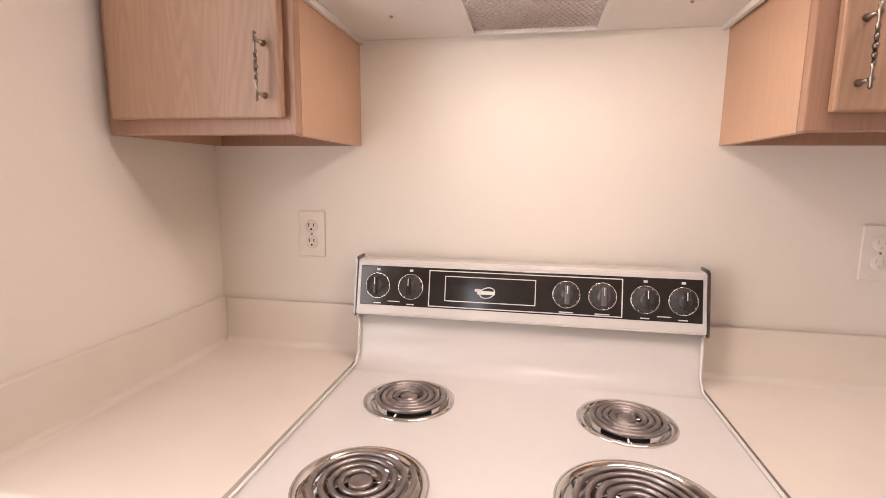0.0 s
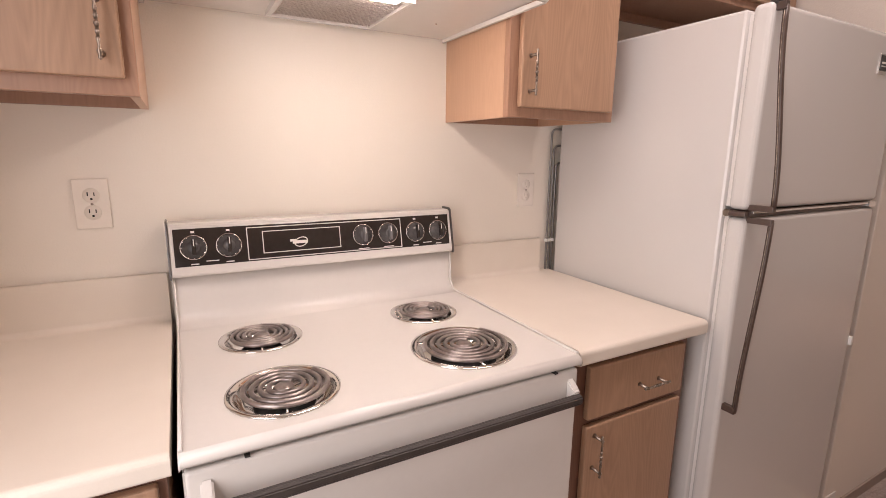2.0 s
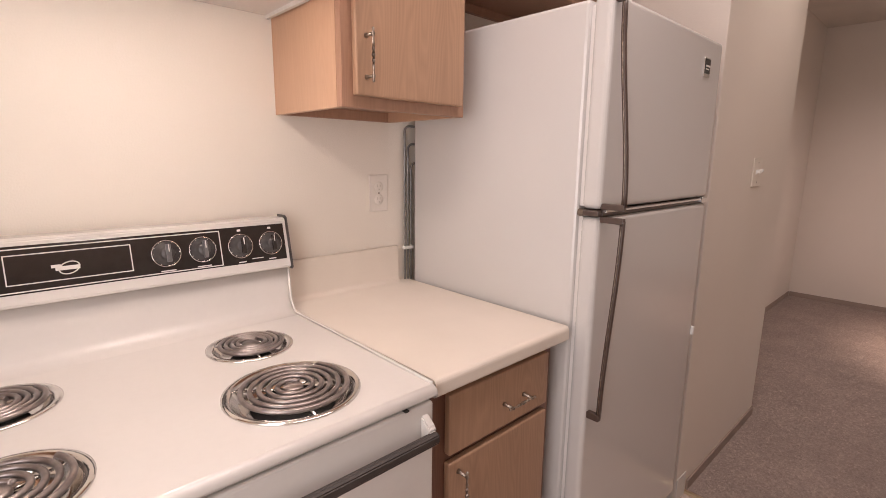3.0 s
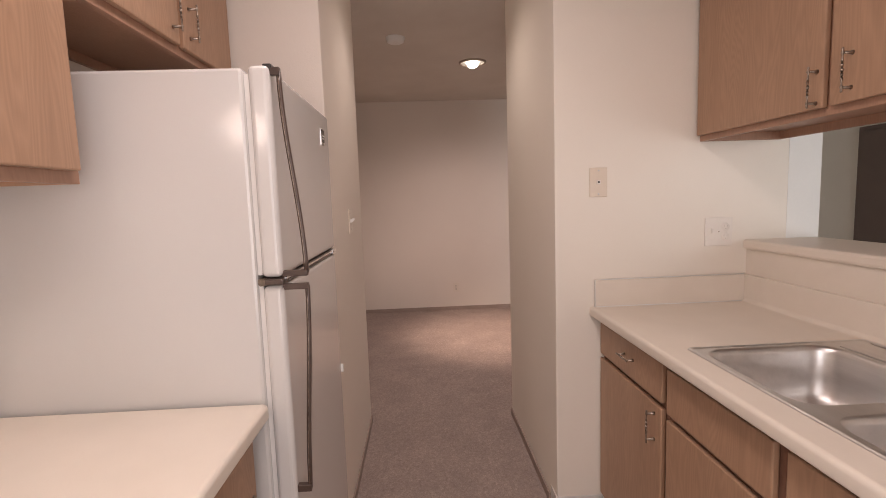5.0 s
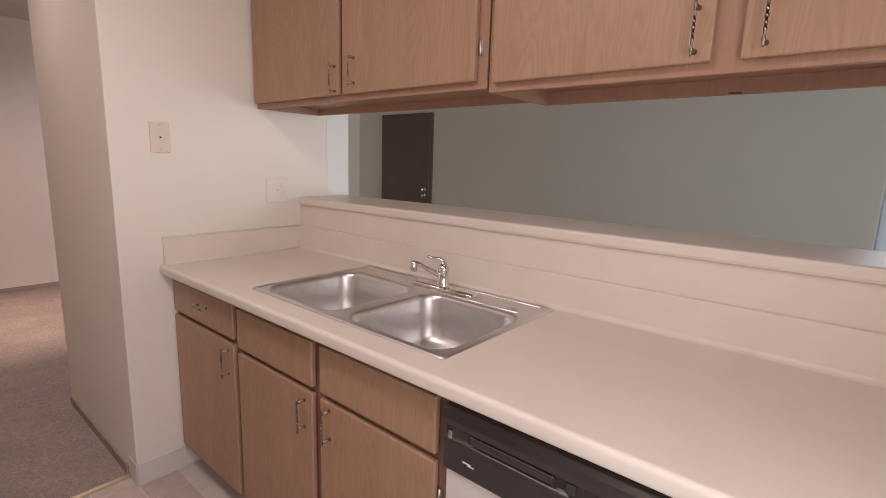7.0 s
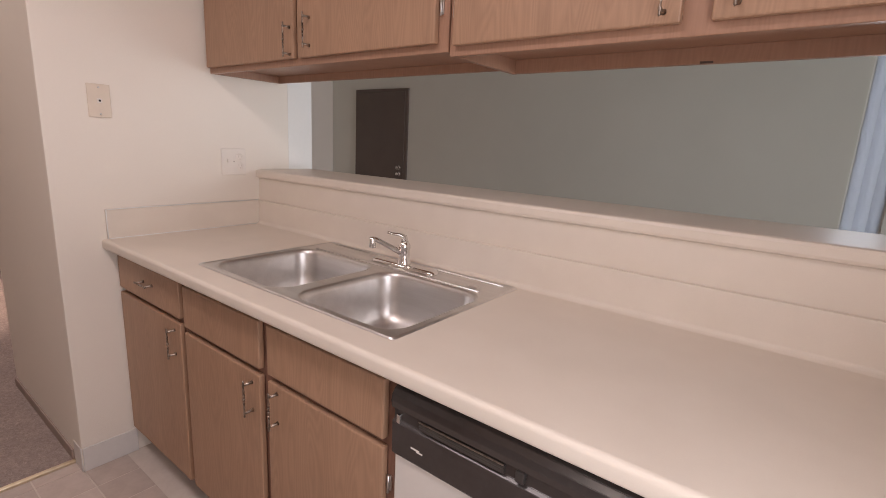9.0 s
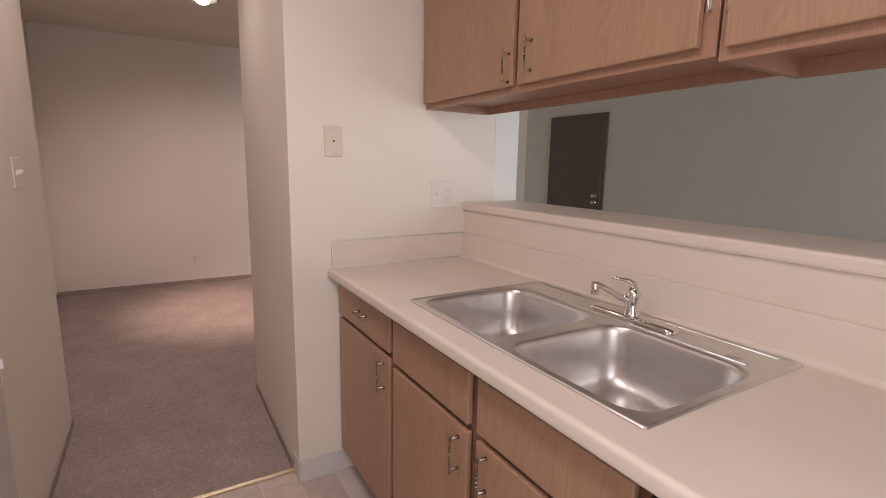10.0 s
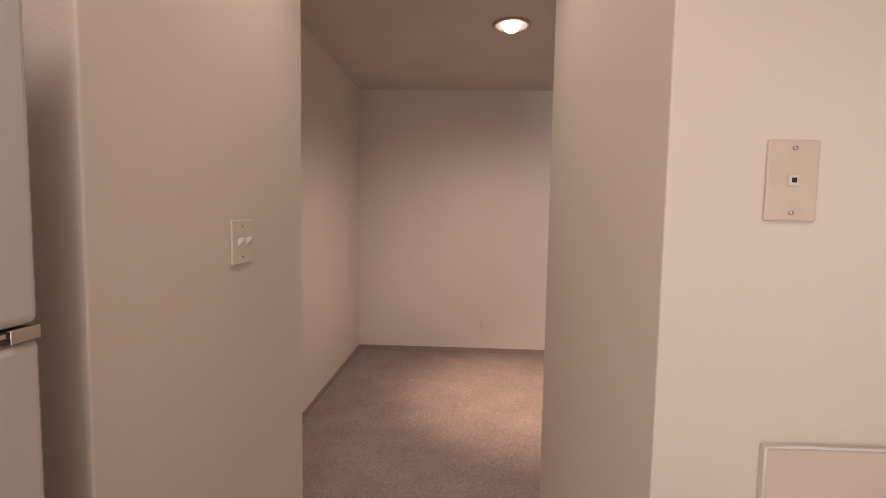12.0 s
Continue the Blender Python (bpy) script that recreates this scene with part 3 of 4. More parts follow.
for bx, by, br, turns in BURN:
    pan = part("drip_pan", turned([(br - 0.007, 0.913), (br, 0.9155), (br, 0.918), (br - 0.004, 0.9195), (br - 0.011, 0.9185), (br - 0.016, 0.912), (br - 0.024, 0.898), (br - 0.032, 0.892), (br - 0.045, 0.889)], pose(bx, by, 0), seg=48), CHROME, rng, "chrome drip pan")
    pts, r0, r1 = [], 0.021, br - 0.021
    n = turns * 40
    for k in range(n + 1):
        u = k / n
        a = u * turns * math.tau + 0.6
        r = r0 + (r1 - r0) * u
        pts.append((bx + r * math.cos(a), by + r * math.sin(a), 0.9235))
    pts.append((bx + (r1 + 0.006) * math.cos(a + 0.12), by + (r1 + 0.006) * math.sin(a + 0.12), 0.915))
    pts.append((bx + (r1 + 0.004) * math.cos(a + 0.2), by + (r1 + 0.004) * math.sin(a + 0.2), 0.900))
    part("heating_coil", tube(pts, 0.0046, seg=8), COIL, pan, "dark grey spiral heating coil")
    part("pan_well", turned([(br - 0.044, 0.8885), (br - 0.046, 0.872), (0, 0.872)], pose(bx, by, 0)), SLOT, pan, "dark well under the coil")
    part("medallion", turned([(0, 0.925), (0.015, 0.925), (0.0175, 0.923), (0.0175, 0.917), (0, 0.917)], pose(bx, by, 0)), COIL, pan)
    bm = bmesh.new()
    for k in range(3):
        a = k * math.tau / 3 + 0.4
        tube([(bx + 0.012 * math.cos(a), by + 0.012 * math.sin(a), 0.9165), (bx + (br - 0.012) * math.cos(a), by + (br - 0.012) * math.sin(a), 0.9165)], 0.0022, bm=bm, seg=6)
    part("coil_support", bm, CHROME, pan)
# backguard
TILT = math.atan2(0.026, 0.126)
PAN = Matrix(((1, 0, 0, 0), (0, math.sin(TILT), -math.cos(TILT), -0.092), (0, math.cos(TILT), math.sin(TILT), 1.036), (0, 0, 0, 1)))


def on_panel(x0, x1, v0, v1, d0, d1, bevel=0.0, bm=None):
    """A box on the sloping control panel: x along it, v up its slope, d out of it."""
    bm = bm or bmesh.new()
    t = box(x0, x1, v0, v1, d0, d1, bevel)
    t.transform(PAN)
    me = bpy.data.meshes.new("piece")
    t.to_mesh(me)
    t.free()
    bm.from_mesh(me)
    bpy.data.meshes.remove(me)
    return bm


guard = part("backguard", prism([(-0.092, 1.036), (-0.094, 1.040), (-0.068, 1.157), (-0.063, 1.162), (-0.015, 1.162), (-0.008, 1.0), (-0.03, 1.0), (-0.05, 1.036)], "x", 0.001, 0.759, 0.002), ENAMEL, rng, "white backguard housing")
for x in (-0.004, 0.7595):
    part("end_cap", prism([(-0.094, 1.031), (-0.097, 1.037), (-0.070, 1.163), (-0.061, 1.168), (-0.020, 1.168), (-0.020, 1.031)], "x", x, x + 0.0045, 0.001), CAP, guard, "thin grey metal end cap")
panel = part("control_panel", on_panel(0.010, 0.750, 0.024, 0.1145, 0.000, 0.0035, 0.001), BLACK, guard, "glossy black control panel")
bm = bmesh.new()


def print_frame(bm, x0, x1, v0, v1, w):
    for a, b, c_, d_ in ((x0, x1, v0, v0 + w), (x0, x1, v1 - w, v1), (x0, x0 + w, v0 + w, v1 - w), (x1 - w, x1, v0 + w, v1 - w)):
        on_panel(a, b, c_, d_, 0.0030, 0.0042, bm=bm)


print_frame(bm, 0.172, 0.592, 0.027, 0.1095, 0.0022)
print_frame(bm, 0.209, 0.411, 0.041, 0.098, 0.0020)
for x in (0.052, 0.130, 0.637, 0.712):
    on_panel(x - 0.009, x + 0.009, 0.0275, 0.0300, 0.003, 0.0041, bm=bm)
    on_panel(x - 0.004, x + 0.004, 0.1035, 0.1085, 0.003, 0.0041, bm=bm)
for x in (0.476, 0.551):
    on_panel(x - 0.015, x + 0.015, 0.0305, 0.0330, 0.003, 0.0041, bm=bm)
for x in (0.091, 0.675):
    on_panel(x - 0.014, x + 0.014, 0.0330, 0.0350, 0.003, 0.0041, bm=bm)
part("print", bm, PRINT, guard, "thin white printed lines and bars")
bm = on_panel(0.283, 0.322, 0.060, 0.068, 0.003, 0.0042)
on_panel(0.277, 0.292, 0.066, 0.072, 0.003, 0.0043, bm=bm)
tube([PAN @ Vector((0.305 + 0.016 * math.cos(a) + 0.004 * math.sin(a), 0.064 + 0.012 * math.sin(a), 0.0040)) for a in [k * 0.35 for k in range(18)]], 0.0012, bm=bm, seg=5, closed=True)
part("emblem", bm, PRINT, guard, "small pale emblem shape")
for x, v, r, big in ((0.052, 0.069, 0.0285, 1), (0.130, 0.069, 0.0285, 1), (0.476, 0.070, 0.0285, 0), (0.551, 0.070, 0.0285, 0), (0.637, 0.068, 0.0285, 1), (0.712, 0.068, 0.0285, 1)):
    m = PAN @ Matrix.Translation((x, v, 0.0035))
    k = part("knob", turned([(0, 0.0), (r * 0.93, 0.0), (r * 0.93, 0.003), (r * 0.60, 0.005), (r * 0.50, 0.016), (r * 0.44, 0.019), (0, 0.019)], m, seg=32), SKIRT, rng, "round black control knob")
    ring = [m @ Vector((r * math.cos(a * math.tau / 40), r * math.sin(a * math.tau / 40), 0.0012)) for a in range(40)]
    dial = tube(ring, 0.0015, seg=5, closed=True)
    for a in range(12):
        if a != 3:
            q = a * math.tau / 12
            tube([m @ Vector((r * 0.88 * math.cos(q), r * 0.88 * math.sin(q), 0.003)), m @ Vector((r * 0.97 * math.cos(q), r * 0.97 * math.sin(q), 0.0022))], 0.0009, bm=dial, seg=4)
    part("dial_ring", dial, CHROME, k, "silver dial markings")
    bm = box(-0.0045, 0.0045, -r * 0.68, r * 0.68, 0.016, 0.027, 0.002)
    bm.transform(m)
    part("grip", bm, BLACK if big else GREY_KNOB, k)
    bm = box(-0.0009, 0.0009, r * 0.1, r * 0.66, 0.0268, 0.0276)
    bm.transform(m)
    part("pointer", bm, PRINT, k)
door = part("oven_door", box(0.006, 0.754, -0.655, -0.618, 0.185, 0.885, 0.006, seg=3), ENAMEL, rng, "white oven door")
bm = prism([(-0.674, 0.820), (-0.686, 0.819), (-0.691, 0.825), (-0.690, 0.838), (-0.682, 0.842), (-0.674, 0.840)], "x", 0.026, 0.738, 0.002)
part("handle", bm, OVEN_BAR, door, "dark brown bar handle")
for x in (0.024, 0.722):
    part("handle_mount", prism([(-0.654, 0.822), (-0.673, 0.824), (-0.680, 0.843), (-0.676, 0.850), (-0.654, 0.868)], "x", x, x + 0.018, 0.003), ENAMEL, door)
for x in (0.09, 0.69):
    part("vent_slot", box(x - 0.004, x + 0.004, -0.658, -0.640, 0.886, 0.889), SLOT, rng)
part("storage_drawer", box(0.006, 0.754, -0.650, -0.618, 0.05, 0.178, 0.006), ENAMEL, rng)

# ---- range hood ----
hood = thing("range_hood", (0.38, -0.22, 1.6620), "cream range hood with aluminium filter and lamp", "range hood")
bm = prism([(-0.001, 1.6640), (-0.001, 1.8120), (-0.40, 1.8120), (-0.475, 1.7120), (-0.475, 1.6570), (-0.466, 1.6570), (-0.466, 1.6720)], "x", -0.010, 0.772, 0.002)
part("shell", bm, ENAMEL, hood)
for x0 in (-0.011, 0.763):
    part("side_flange", box(x0, x0 + 0.010, -0.466, -0.002, 1.6560, 1.6670, 0.001), ENAMEL, hood)
bm = bmesh.new()
for a in ((0.252, 0.522, -0.062, -0.050), (0.252, 0.522, -0.330, -0.318), (0.252, 0.264, -0.318, -0.062), (0.510, 0.522, -0.318, -0.062)):
    box(*a, 1.6520, 1.6690, 0.001, bm=bm)
part("filter_frame", bm, ENAMEL, hood)
bm = box(0.262, 0.512, -0.320, -0.060, 1.6595, 1.6665)
part("filter", bm, FILTER, hood, "woven aluminium grease filter")
bm = bmesh.new()
for i in range(-11, 25):
    x = 0.262 + i * 0.0105
    for sgn in (1, -1):
        p, q = (x, -0.062), (x + 0.12, -0.318)
        if sgn < 0:
            p, q = (x + 0.12, -0.062), (x, -0.318)
        a0, a1 = 0.0, 1.0
        for lim, keep_low in ((0.264, False), (0.510, True)):
            dx = q[0] - p[0]
            u = (lim - p[0]) / dx
            inside_after = (dx > 0) != keep_low
            if inside_after:
                a0 = max(a0, u)
            else:
                a1 = min(a1, u)
        if a1 > a0:
            f = lambda w: (p[0] + (q[0] - p[0]) * w, p[1] + (q[1] - p[1]) * w, 1.6588)
            tube([f(a0), f(a1)], 0.0013, bm=bm, seg=4)
tagged(part("filter_mesh", bm, FILTER, hood, "crossed aluminium mesh strands"), kind="stuff")
part("lamp_lens", box(0.352, 0.474, -0.420, -0.336, 1.6400, 1.6680, 0.008), LENS, hood, "glowing lamp lens")
for x, y in ((0.11, -0.16), (0.66, -0.16)):
    part("screw", turned([(0, 1.6610), (0.003, 1.6618), (0.0035, 1.6640)], pose(x, y, 0), seg=10), PEWTER, hood)

# ---- refrigerator ----
FX0, FX1, FY = 1.228, 1.908, -0.694
fr = thing("refrigerator", (1.57, -0.35, 0), "white top-freezer refrigerator standing in an alcove", "refrigerator")
part("body", box(FX0, FX1, -0.636, -0.026, 0.02, 1.670, 0.008), FRIDGE, fr)
bm = box(FX0 + 0.012, FX1 - 0.012, -0.646, -0.636, 0.125, 1.186)
box(FX0 + 0.012, FX1 - 0.012, -0.646, -0.636, 1.211, 1.658, bm=bm)
part("gasket", bm, COVE, fr, "pale rubber door gaskets")
part("base_grille", box(FX0 + 0.01, FX1 - 0.01, -0.67, -0.636, 0.0, 0.115, 0.004), DARK, fr)


def fridge_handle(parent, z0, z1, y0, y1, flip):
    """A long strip pull along the door's edge that bows away from it towards the gap."""
    pts, n = [], 14
    for k in range(n + 1):
        u = k / n
        v = u if flip else 1 - u
        bow = v * v * (3 - 2 * v)
        pts.append((FX0 + 0.016, y0 + (y1 - y0) * bow, z0 + (z1 - z0) * u))
    bm = bmesh.new()
    rings = []
    for p in pts:
        rings.append([bm.verts.new((p[0] + dx, p[1] + dy, p[2])) for dx, dy in ((-0.0045, 0.004), (-0.0045, -0.003), (-0.003, -0.0055), (0.004, -0.0055), (0.006, -0.003), (0.006, 0.004))])
    for a, b in zip(rings, rings[1:]):
        for k in range(6):
            bm.faces.new((a[k], a[(k + 1) % 6], b[(k + 1) % 6], b[k])).smooth = True
    bm.faces.new(rings[0][::-1])
    bm.faces.new(rings[-1])
    h = part("handle", bm, BROWN_TRIM, parent, "long brown trimmed handle strip")
    strip = tube([(p[0] - 0.0042, p[1] + 0.0005, p[2]) for p in pts], 0.0013, seg=6)
    part("handle_trim", strip, PEWTER, h, "thin chrome edge")
    far, near = (pts[-1], pts[0]) if flip else (pts[0], pts[-1])
    part("handle_post", box(far[0] - 0.007, far[0] + 0.007, far[1] - 0.004, FY + 0.004, far[2] - 0.007, far[2] + 0.007, 0.002), BROWN_TRIM, h)
    part("handle_post", box(near[0] - 0.008, near[0] + 0.007, near[1] - 0.004, FY + 0.004, near[2] - 0.009, near[2] + 0.009, 0.002), BROWN_TRIM, h)


d = part("freezer_door", box(FX0 - 0.002, FX1 + 0.002, FY, -0.647, 1.206, 1.675, 0.013, seg=4), FRIDGE, fr)
fridge_handle(d, 1.213, 1.663, FY - 0.016, FY - 0.050, False)
part("hinge_cap", box(FX0 + 0.006, FX0 + 0.034, FY - 0.004, FY + 0.016, 1.668, 1.679, 0.003), DARK, d)
bm = box(1.765, 1.810, FY - 0.003, FY + 0.001, 1.562, 1.616, 0.001)
bad = part("badge_frame", bm, CHROME, d, "small chrome-edged badge")
part("badge", box(1.769, 1.806, FY - 0.0045, FY - 0.003, 1.572, 1.612), BLACK, bad)
bm = box(1.772, 1.803, FY - 0.0052, FY - 0.0044, 1.590, 1.595)
box(1.772, 1.796, FY - 0.0052, FY - 0.0044, 1.582, 1.585, bm=bm)
part("print", bm, PRINT, bad, "pale printed bars")
d = part("fresh_food_door", box(FX0 - 0.002, FX1 + 0.002, FY, -0.647, 0.125, 1.187, 0.013, seg=4), FRIDGE, fr)
fridge_handle(d, 0.690, 1.182, FY - 0.028, FY - 0.050, True)
part("door_clip", box(FX1 - 0.006, FX1 + 0.006, FY - 0.008, FY + 0.01, 0.735, 0.765, 0.003), WHITE_TRIM, d)
tr = part("divider_trim", box(FX0 + 0.02, FX1 - 0.004, FY + 0.002, -0.640, 1.189, 1.204, 0.002), BROWN_TRIM, fr, "brown and chrome divider strip")
part("trim_end", box(FX1 - 0.045, FX1 - 0.003, FY - 0.003, FY + 0.003, 1.1875, 1.2055, 0.001), CHROME, tr)
part("trim_face", box(FX0 + 0.03, FX1 - 0.05, FY - 0.001, FY + 0.003, 1.197, 1.2025, 0.0005), CHROME, tr)
bm = prism([(-0.662, 1.190), (-0.642, 1.187), (-0.638, 1.196), (-0.642, 1.206), (-0.662, 1.203), (-0.670, 1.196)], "x", FX0 - 0.006, FX0 + 0.004, 0.002)
hb = part("hinge_bracket", bm, PEWTER, fr, "bare metal middle hinge bracket")
part("hinge_pin", box(FX0 - 0.008, FX0 + 0.006, FY - 0.002, -0.655, 1.190, 1.203, 0.002), BROWN_TRIM, hb)
for x, top in ((1.2005, 1.418), (1.2135, 1.362), (1.2265, 1.302)):
    pts = [(x, -0.013, 0.30), (x, -0.013, top - 0.018)] + [(x + 0.018 - 0.018 * math.cos(a), -0.013, top - 0.018 + 0.018 * math.sin(a)) for a in (0.3, 0.6, 0.9, 1.2, 1.57)] + [(FX1 - 0.05, -0.013, top)]
    part("condenser_tube", tube(pts, 0.0037, seg=8), TUBE, fr, "grey condenser tube")
part("tube_clip", box(1.195, 1.233, -0.0195, -0.006, 1.018, 1.029, 0.001), WHITE_TRIM, fr)

# ---- sink and faucet ----


def loop(bm, cx, cy, w, h, r, z, n=6):
    out = []
    for qx, qy, a0 in ((1, 1, 0), (-1, 1, 90), (-1, -1, 180), (1, -1, 270)):
        for k in range(n + 1):
            a = radians(a0 + 90 * k / n)
            out.append(bm.verts.new((cx + qx * (w / 2 - r) + r * math.cos(a), cy + qy * (h / 2 - r) + r * math.sin(a), z)))
    return out


def edges_of(bm, vs):
    return [bm.edges.get((a, b)) or bm.edges.new((a, b)) for a, b in zip(vs, vs[1:] + vs[:1])]


def bridge(bm, a, b):
    for k in range(len(a)):
        bm.faces.new((a[k], a[(k + 1) % len(a)], b[(k + 1) % len(b)], b[k])).smooth = True


sink = thing("sink", ((SX0 + SX1) / 2, (SY0 + SY1) / 2, 0.74), "brushed stainless double-bowl sink set in the counter", "sink")
bm = bmesh.new()
CX, CY = (SX0 + SX1) / 2, (SY0 + SY1) / 2
sw, sh = SX1 - SX0, SY1 - SY0
o0 = loop(bm, CX, CY, sw, sh, 0.012, 0.9155)
o1 = loop(bm, CX, CY, sw - 0.004, sh - 0.004, 0.012, 0.9195)
o2 = loop(bm, CX, CY, sw - 0.016, sh - 0.016, 0.012, 0.9205)
o3 = loop(bm, CX, CY, sw - 0.024, sh - 0.024, 0.012, 0.9175)
for a, b in ((o0, o1), (o1, o2), (o2, o3)):
    bridge(bm, a, b)
bowls = ((1.240, -1.982, 0.382, 0.385), (0.812, -1.982, 0.382, 0.385))
es = edges_of(bm, o3)
tops = []
for cx, cy, w, h in bowls:
    t = loop(bm, cx, cy, w, h, 0.065, 0.9175)
    es += edges_of(bm, t)
    tops.append(t)
bmesh.ops.triangle_fill(bm, use_beauty=True, edges=es, normal=(0, 0, 1))
part("rim", bm, STEEL, sink)
for cx, cy, w, h in bowls:
    bm = bmesh.new()
    prev = loop(bm, cx, cy, w, h, 0.065, 0.9175)
    for ins, z in ((0.003, 0.9165), (0.008, 0.912), (0.011, 0.90), (0.016, 0.83), (0.022, 0.785), (0.032, 0.765), (0.050, 0.752), (0.075, 0.748), (0.120, 0.746)):
        cur = loop(bm, cx, cy, w - 2 * ins, h - 2 * ins, max(0.065 - ins * 0.2, 0.03), z)
        bridge(bm, prev, cur)
        prev = cur
    bm.faces.new(prev)
    b = part("bowl", bm, STEEL, sink)
    part("drain", turned([(0.048, 0.7475), (0.046, 0.7505), (0.040, 0.7500), (0.034, 0.744), (0.030, 0.7435), (0, 0.7455)], pose(cx, cy - 0.01, 0)), CHROME, b, "chrome basket drain")
for y, x0, x1 in ((-2.188, 0.66, 1.40), (-2.288, 0.64, 1.41)):
    part("rim_bead", tube([(x0, y, 0.9178), ((x0 + x1) / 2, y, 0.9178), (x1, y, 0.9178)], 0.003, seg=8), STEEL, sink)
part("hole_cover", turned([(0, 0.9215), (0.014, 0.921), (0.017, 0.9178)], pose(0.70, -2.217, 0)), STEEL, sink)

FXC, FYC = 0.997, -2.237
fa = thing("faucet", (FXC, FYC, 0.918), "chrome single-lever kitchen faucet with raised spout", "faucet")
bm = bmesh.new()
a = loop(bm, FXC, FYC, 0.320, 0.058, 0.025, 0.918)
b = loop(bm, FXC, FYC, 0.316, 0.054, 0.023, 0.926)
c2 = loop(bm, FXC, FYC, 0.280, 0.038, 0.016, 0.932)
bridge(bm, a, b)
bridge(bm, b, c2)
bm.faces.new(c2)
part("deck_plate", bm, CHROME, fa)
part("valve_body", turned([(0.026, 0.930), (0.025, 0.942), (0.021, 0.948), (0.020, 0.985), (0.023, 0.992), (0.023, 1.004), (0.018, 1.014), (0.012, 1.020), (0, 1.022)], pose(FXC, FYC, 0)), CHROME, fa)
sp = [(FXC, FYC, 0.968), (FXC + 0.012, FYC + 0.022, 0.982), (FXC + 0.030, FYC + 0.058, 1.006), (FXC + 0.046, FYC + 0.090, 1.026), (FXC + 0.053, FYC + 0.104, 1.033), (FXC + 0.057, FYC + 0.112, 1.030)]
spout = part("spout", tube(sp, [0.013, 0.011, 0.0095, 0.009, 0.010, 0.011], seg=14), CHROME, fa)
part("aerator", turned([(0, 1.000), (0.011, 1.000), (0.013, 1.006), (0.013, 1.036), (0.010, 1.041), (0, 1.042)], pose(FXC + 0.057, FYC + 0.112, 0)), CHROME, spout)
lv = [(FXC, FYC, 1.016), (FXC - 0.004, FYC + 0.006, 1.038), (FXC + 0.008, FYC + 0.022, 1.048), (FXC + 0.022, FYC + 0.046, 1.052), (FXC + 0.032, FYC + 0.062, 1.058)]
part("lever", tube(lv, [0.015, 0.011, 0.007, 0.005, 0.0055], seg=12), CHROME, fa)
fa.scale = (0.88, 0.88, 0.85)

# ---- dishwasher ----
dw = thing("dishwasher", (0.25, -2.022, 0), "white dishwasher with glossy black control panel", "dishwasher")
DX0, DX1 = -0.055, 0.549
part("body", box(DX0 + 0.004, DX1 - 0.004, S, -1.752, 0.02, 0.868), DARK, dw)
part("door", box(DX0, DX1, -1.751, -1.732, 0.13, 0.690, 0.004), ENAMEL, dw, "white door panel")
part("kick_plate", box(DX0, DX1, -1.802, -1.787, 0.0, 0.12, 0.002), DARK, dw)
cp = part("control_panel", prism([(-1.751, 0.694), (-1.726, 0.694), (-1.722, 0.700), (-1.721, 0.770), (-1.728, 0.775), (-1.728, 0.797), (-1.719, 0.803), (-1.716, 0.818), (-1.719, 0.832), (-1.727, 0.843), (-1.739, 0.849), (-1.751, 0.850)], "x", DX0, DX1, 0.001), PANEL, dw, "glossy black control panel")
part("latch", prism([(-1.729, 0.775), (-1.721, 0.778), (-1.719, 0.788), (-1.722, 0.796), (-1.729, 0.797)], "x", 0.285, 0.478, 0.002), DARK, cp)
part("latch_edge", box(0.285, 0.478, -1.7205, -1.7185, 0.7955, 0.7985, 0.0008), PEWTER, cp, "thin bright latch edge")
part("dial_stub", box(0.245, 0.262, -1.729, -1.718, 0.778, 0.800, 0.002), DARK, cp)
bm = box(0.466, 0.482, -1.7225, -1.7205, 0.7275, 0.7300)
box(0.474, 0.496, -1.7225, -1.7205, 0.7305, 0.7335, bm=bm)
part("emblem", bm, PRINT, cp, "small pale emblem shape")
part("latch_tip", box(0.525, 0.535, -1.734, -1.718, 0.772, 0.792, 0.002), CHROME, cp)
part("trim_line", box(DX0, DX1, -1.748, -1.7305, 0.690, 0.694), CHROME, dw)

# ---- wall plates ----


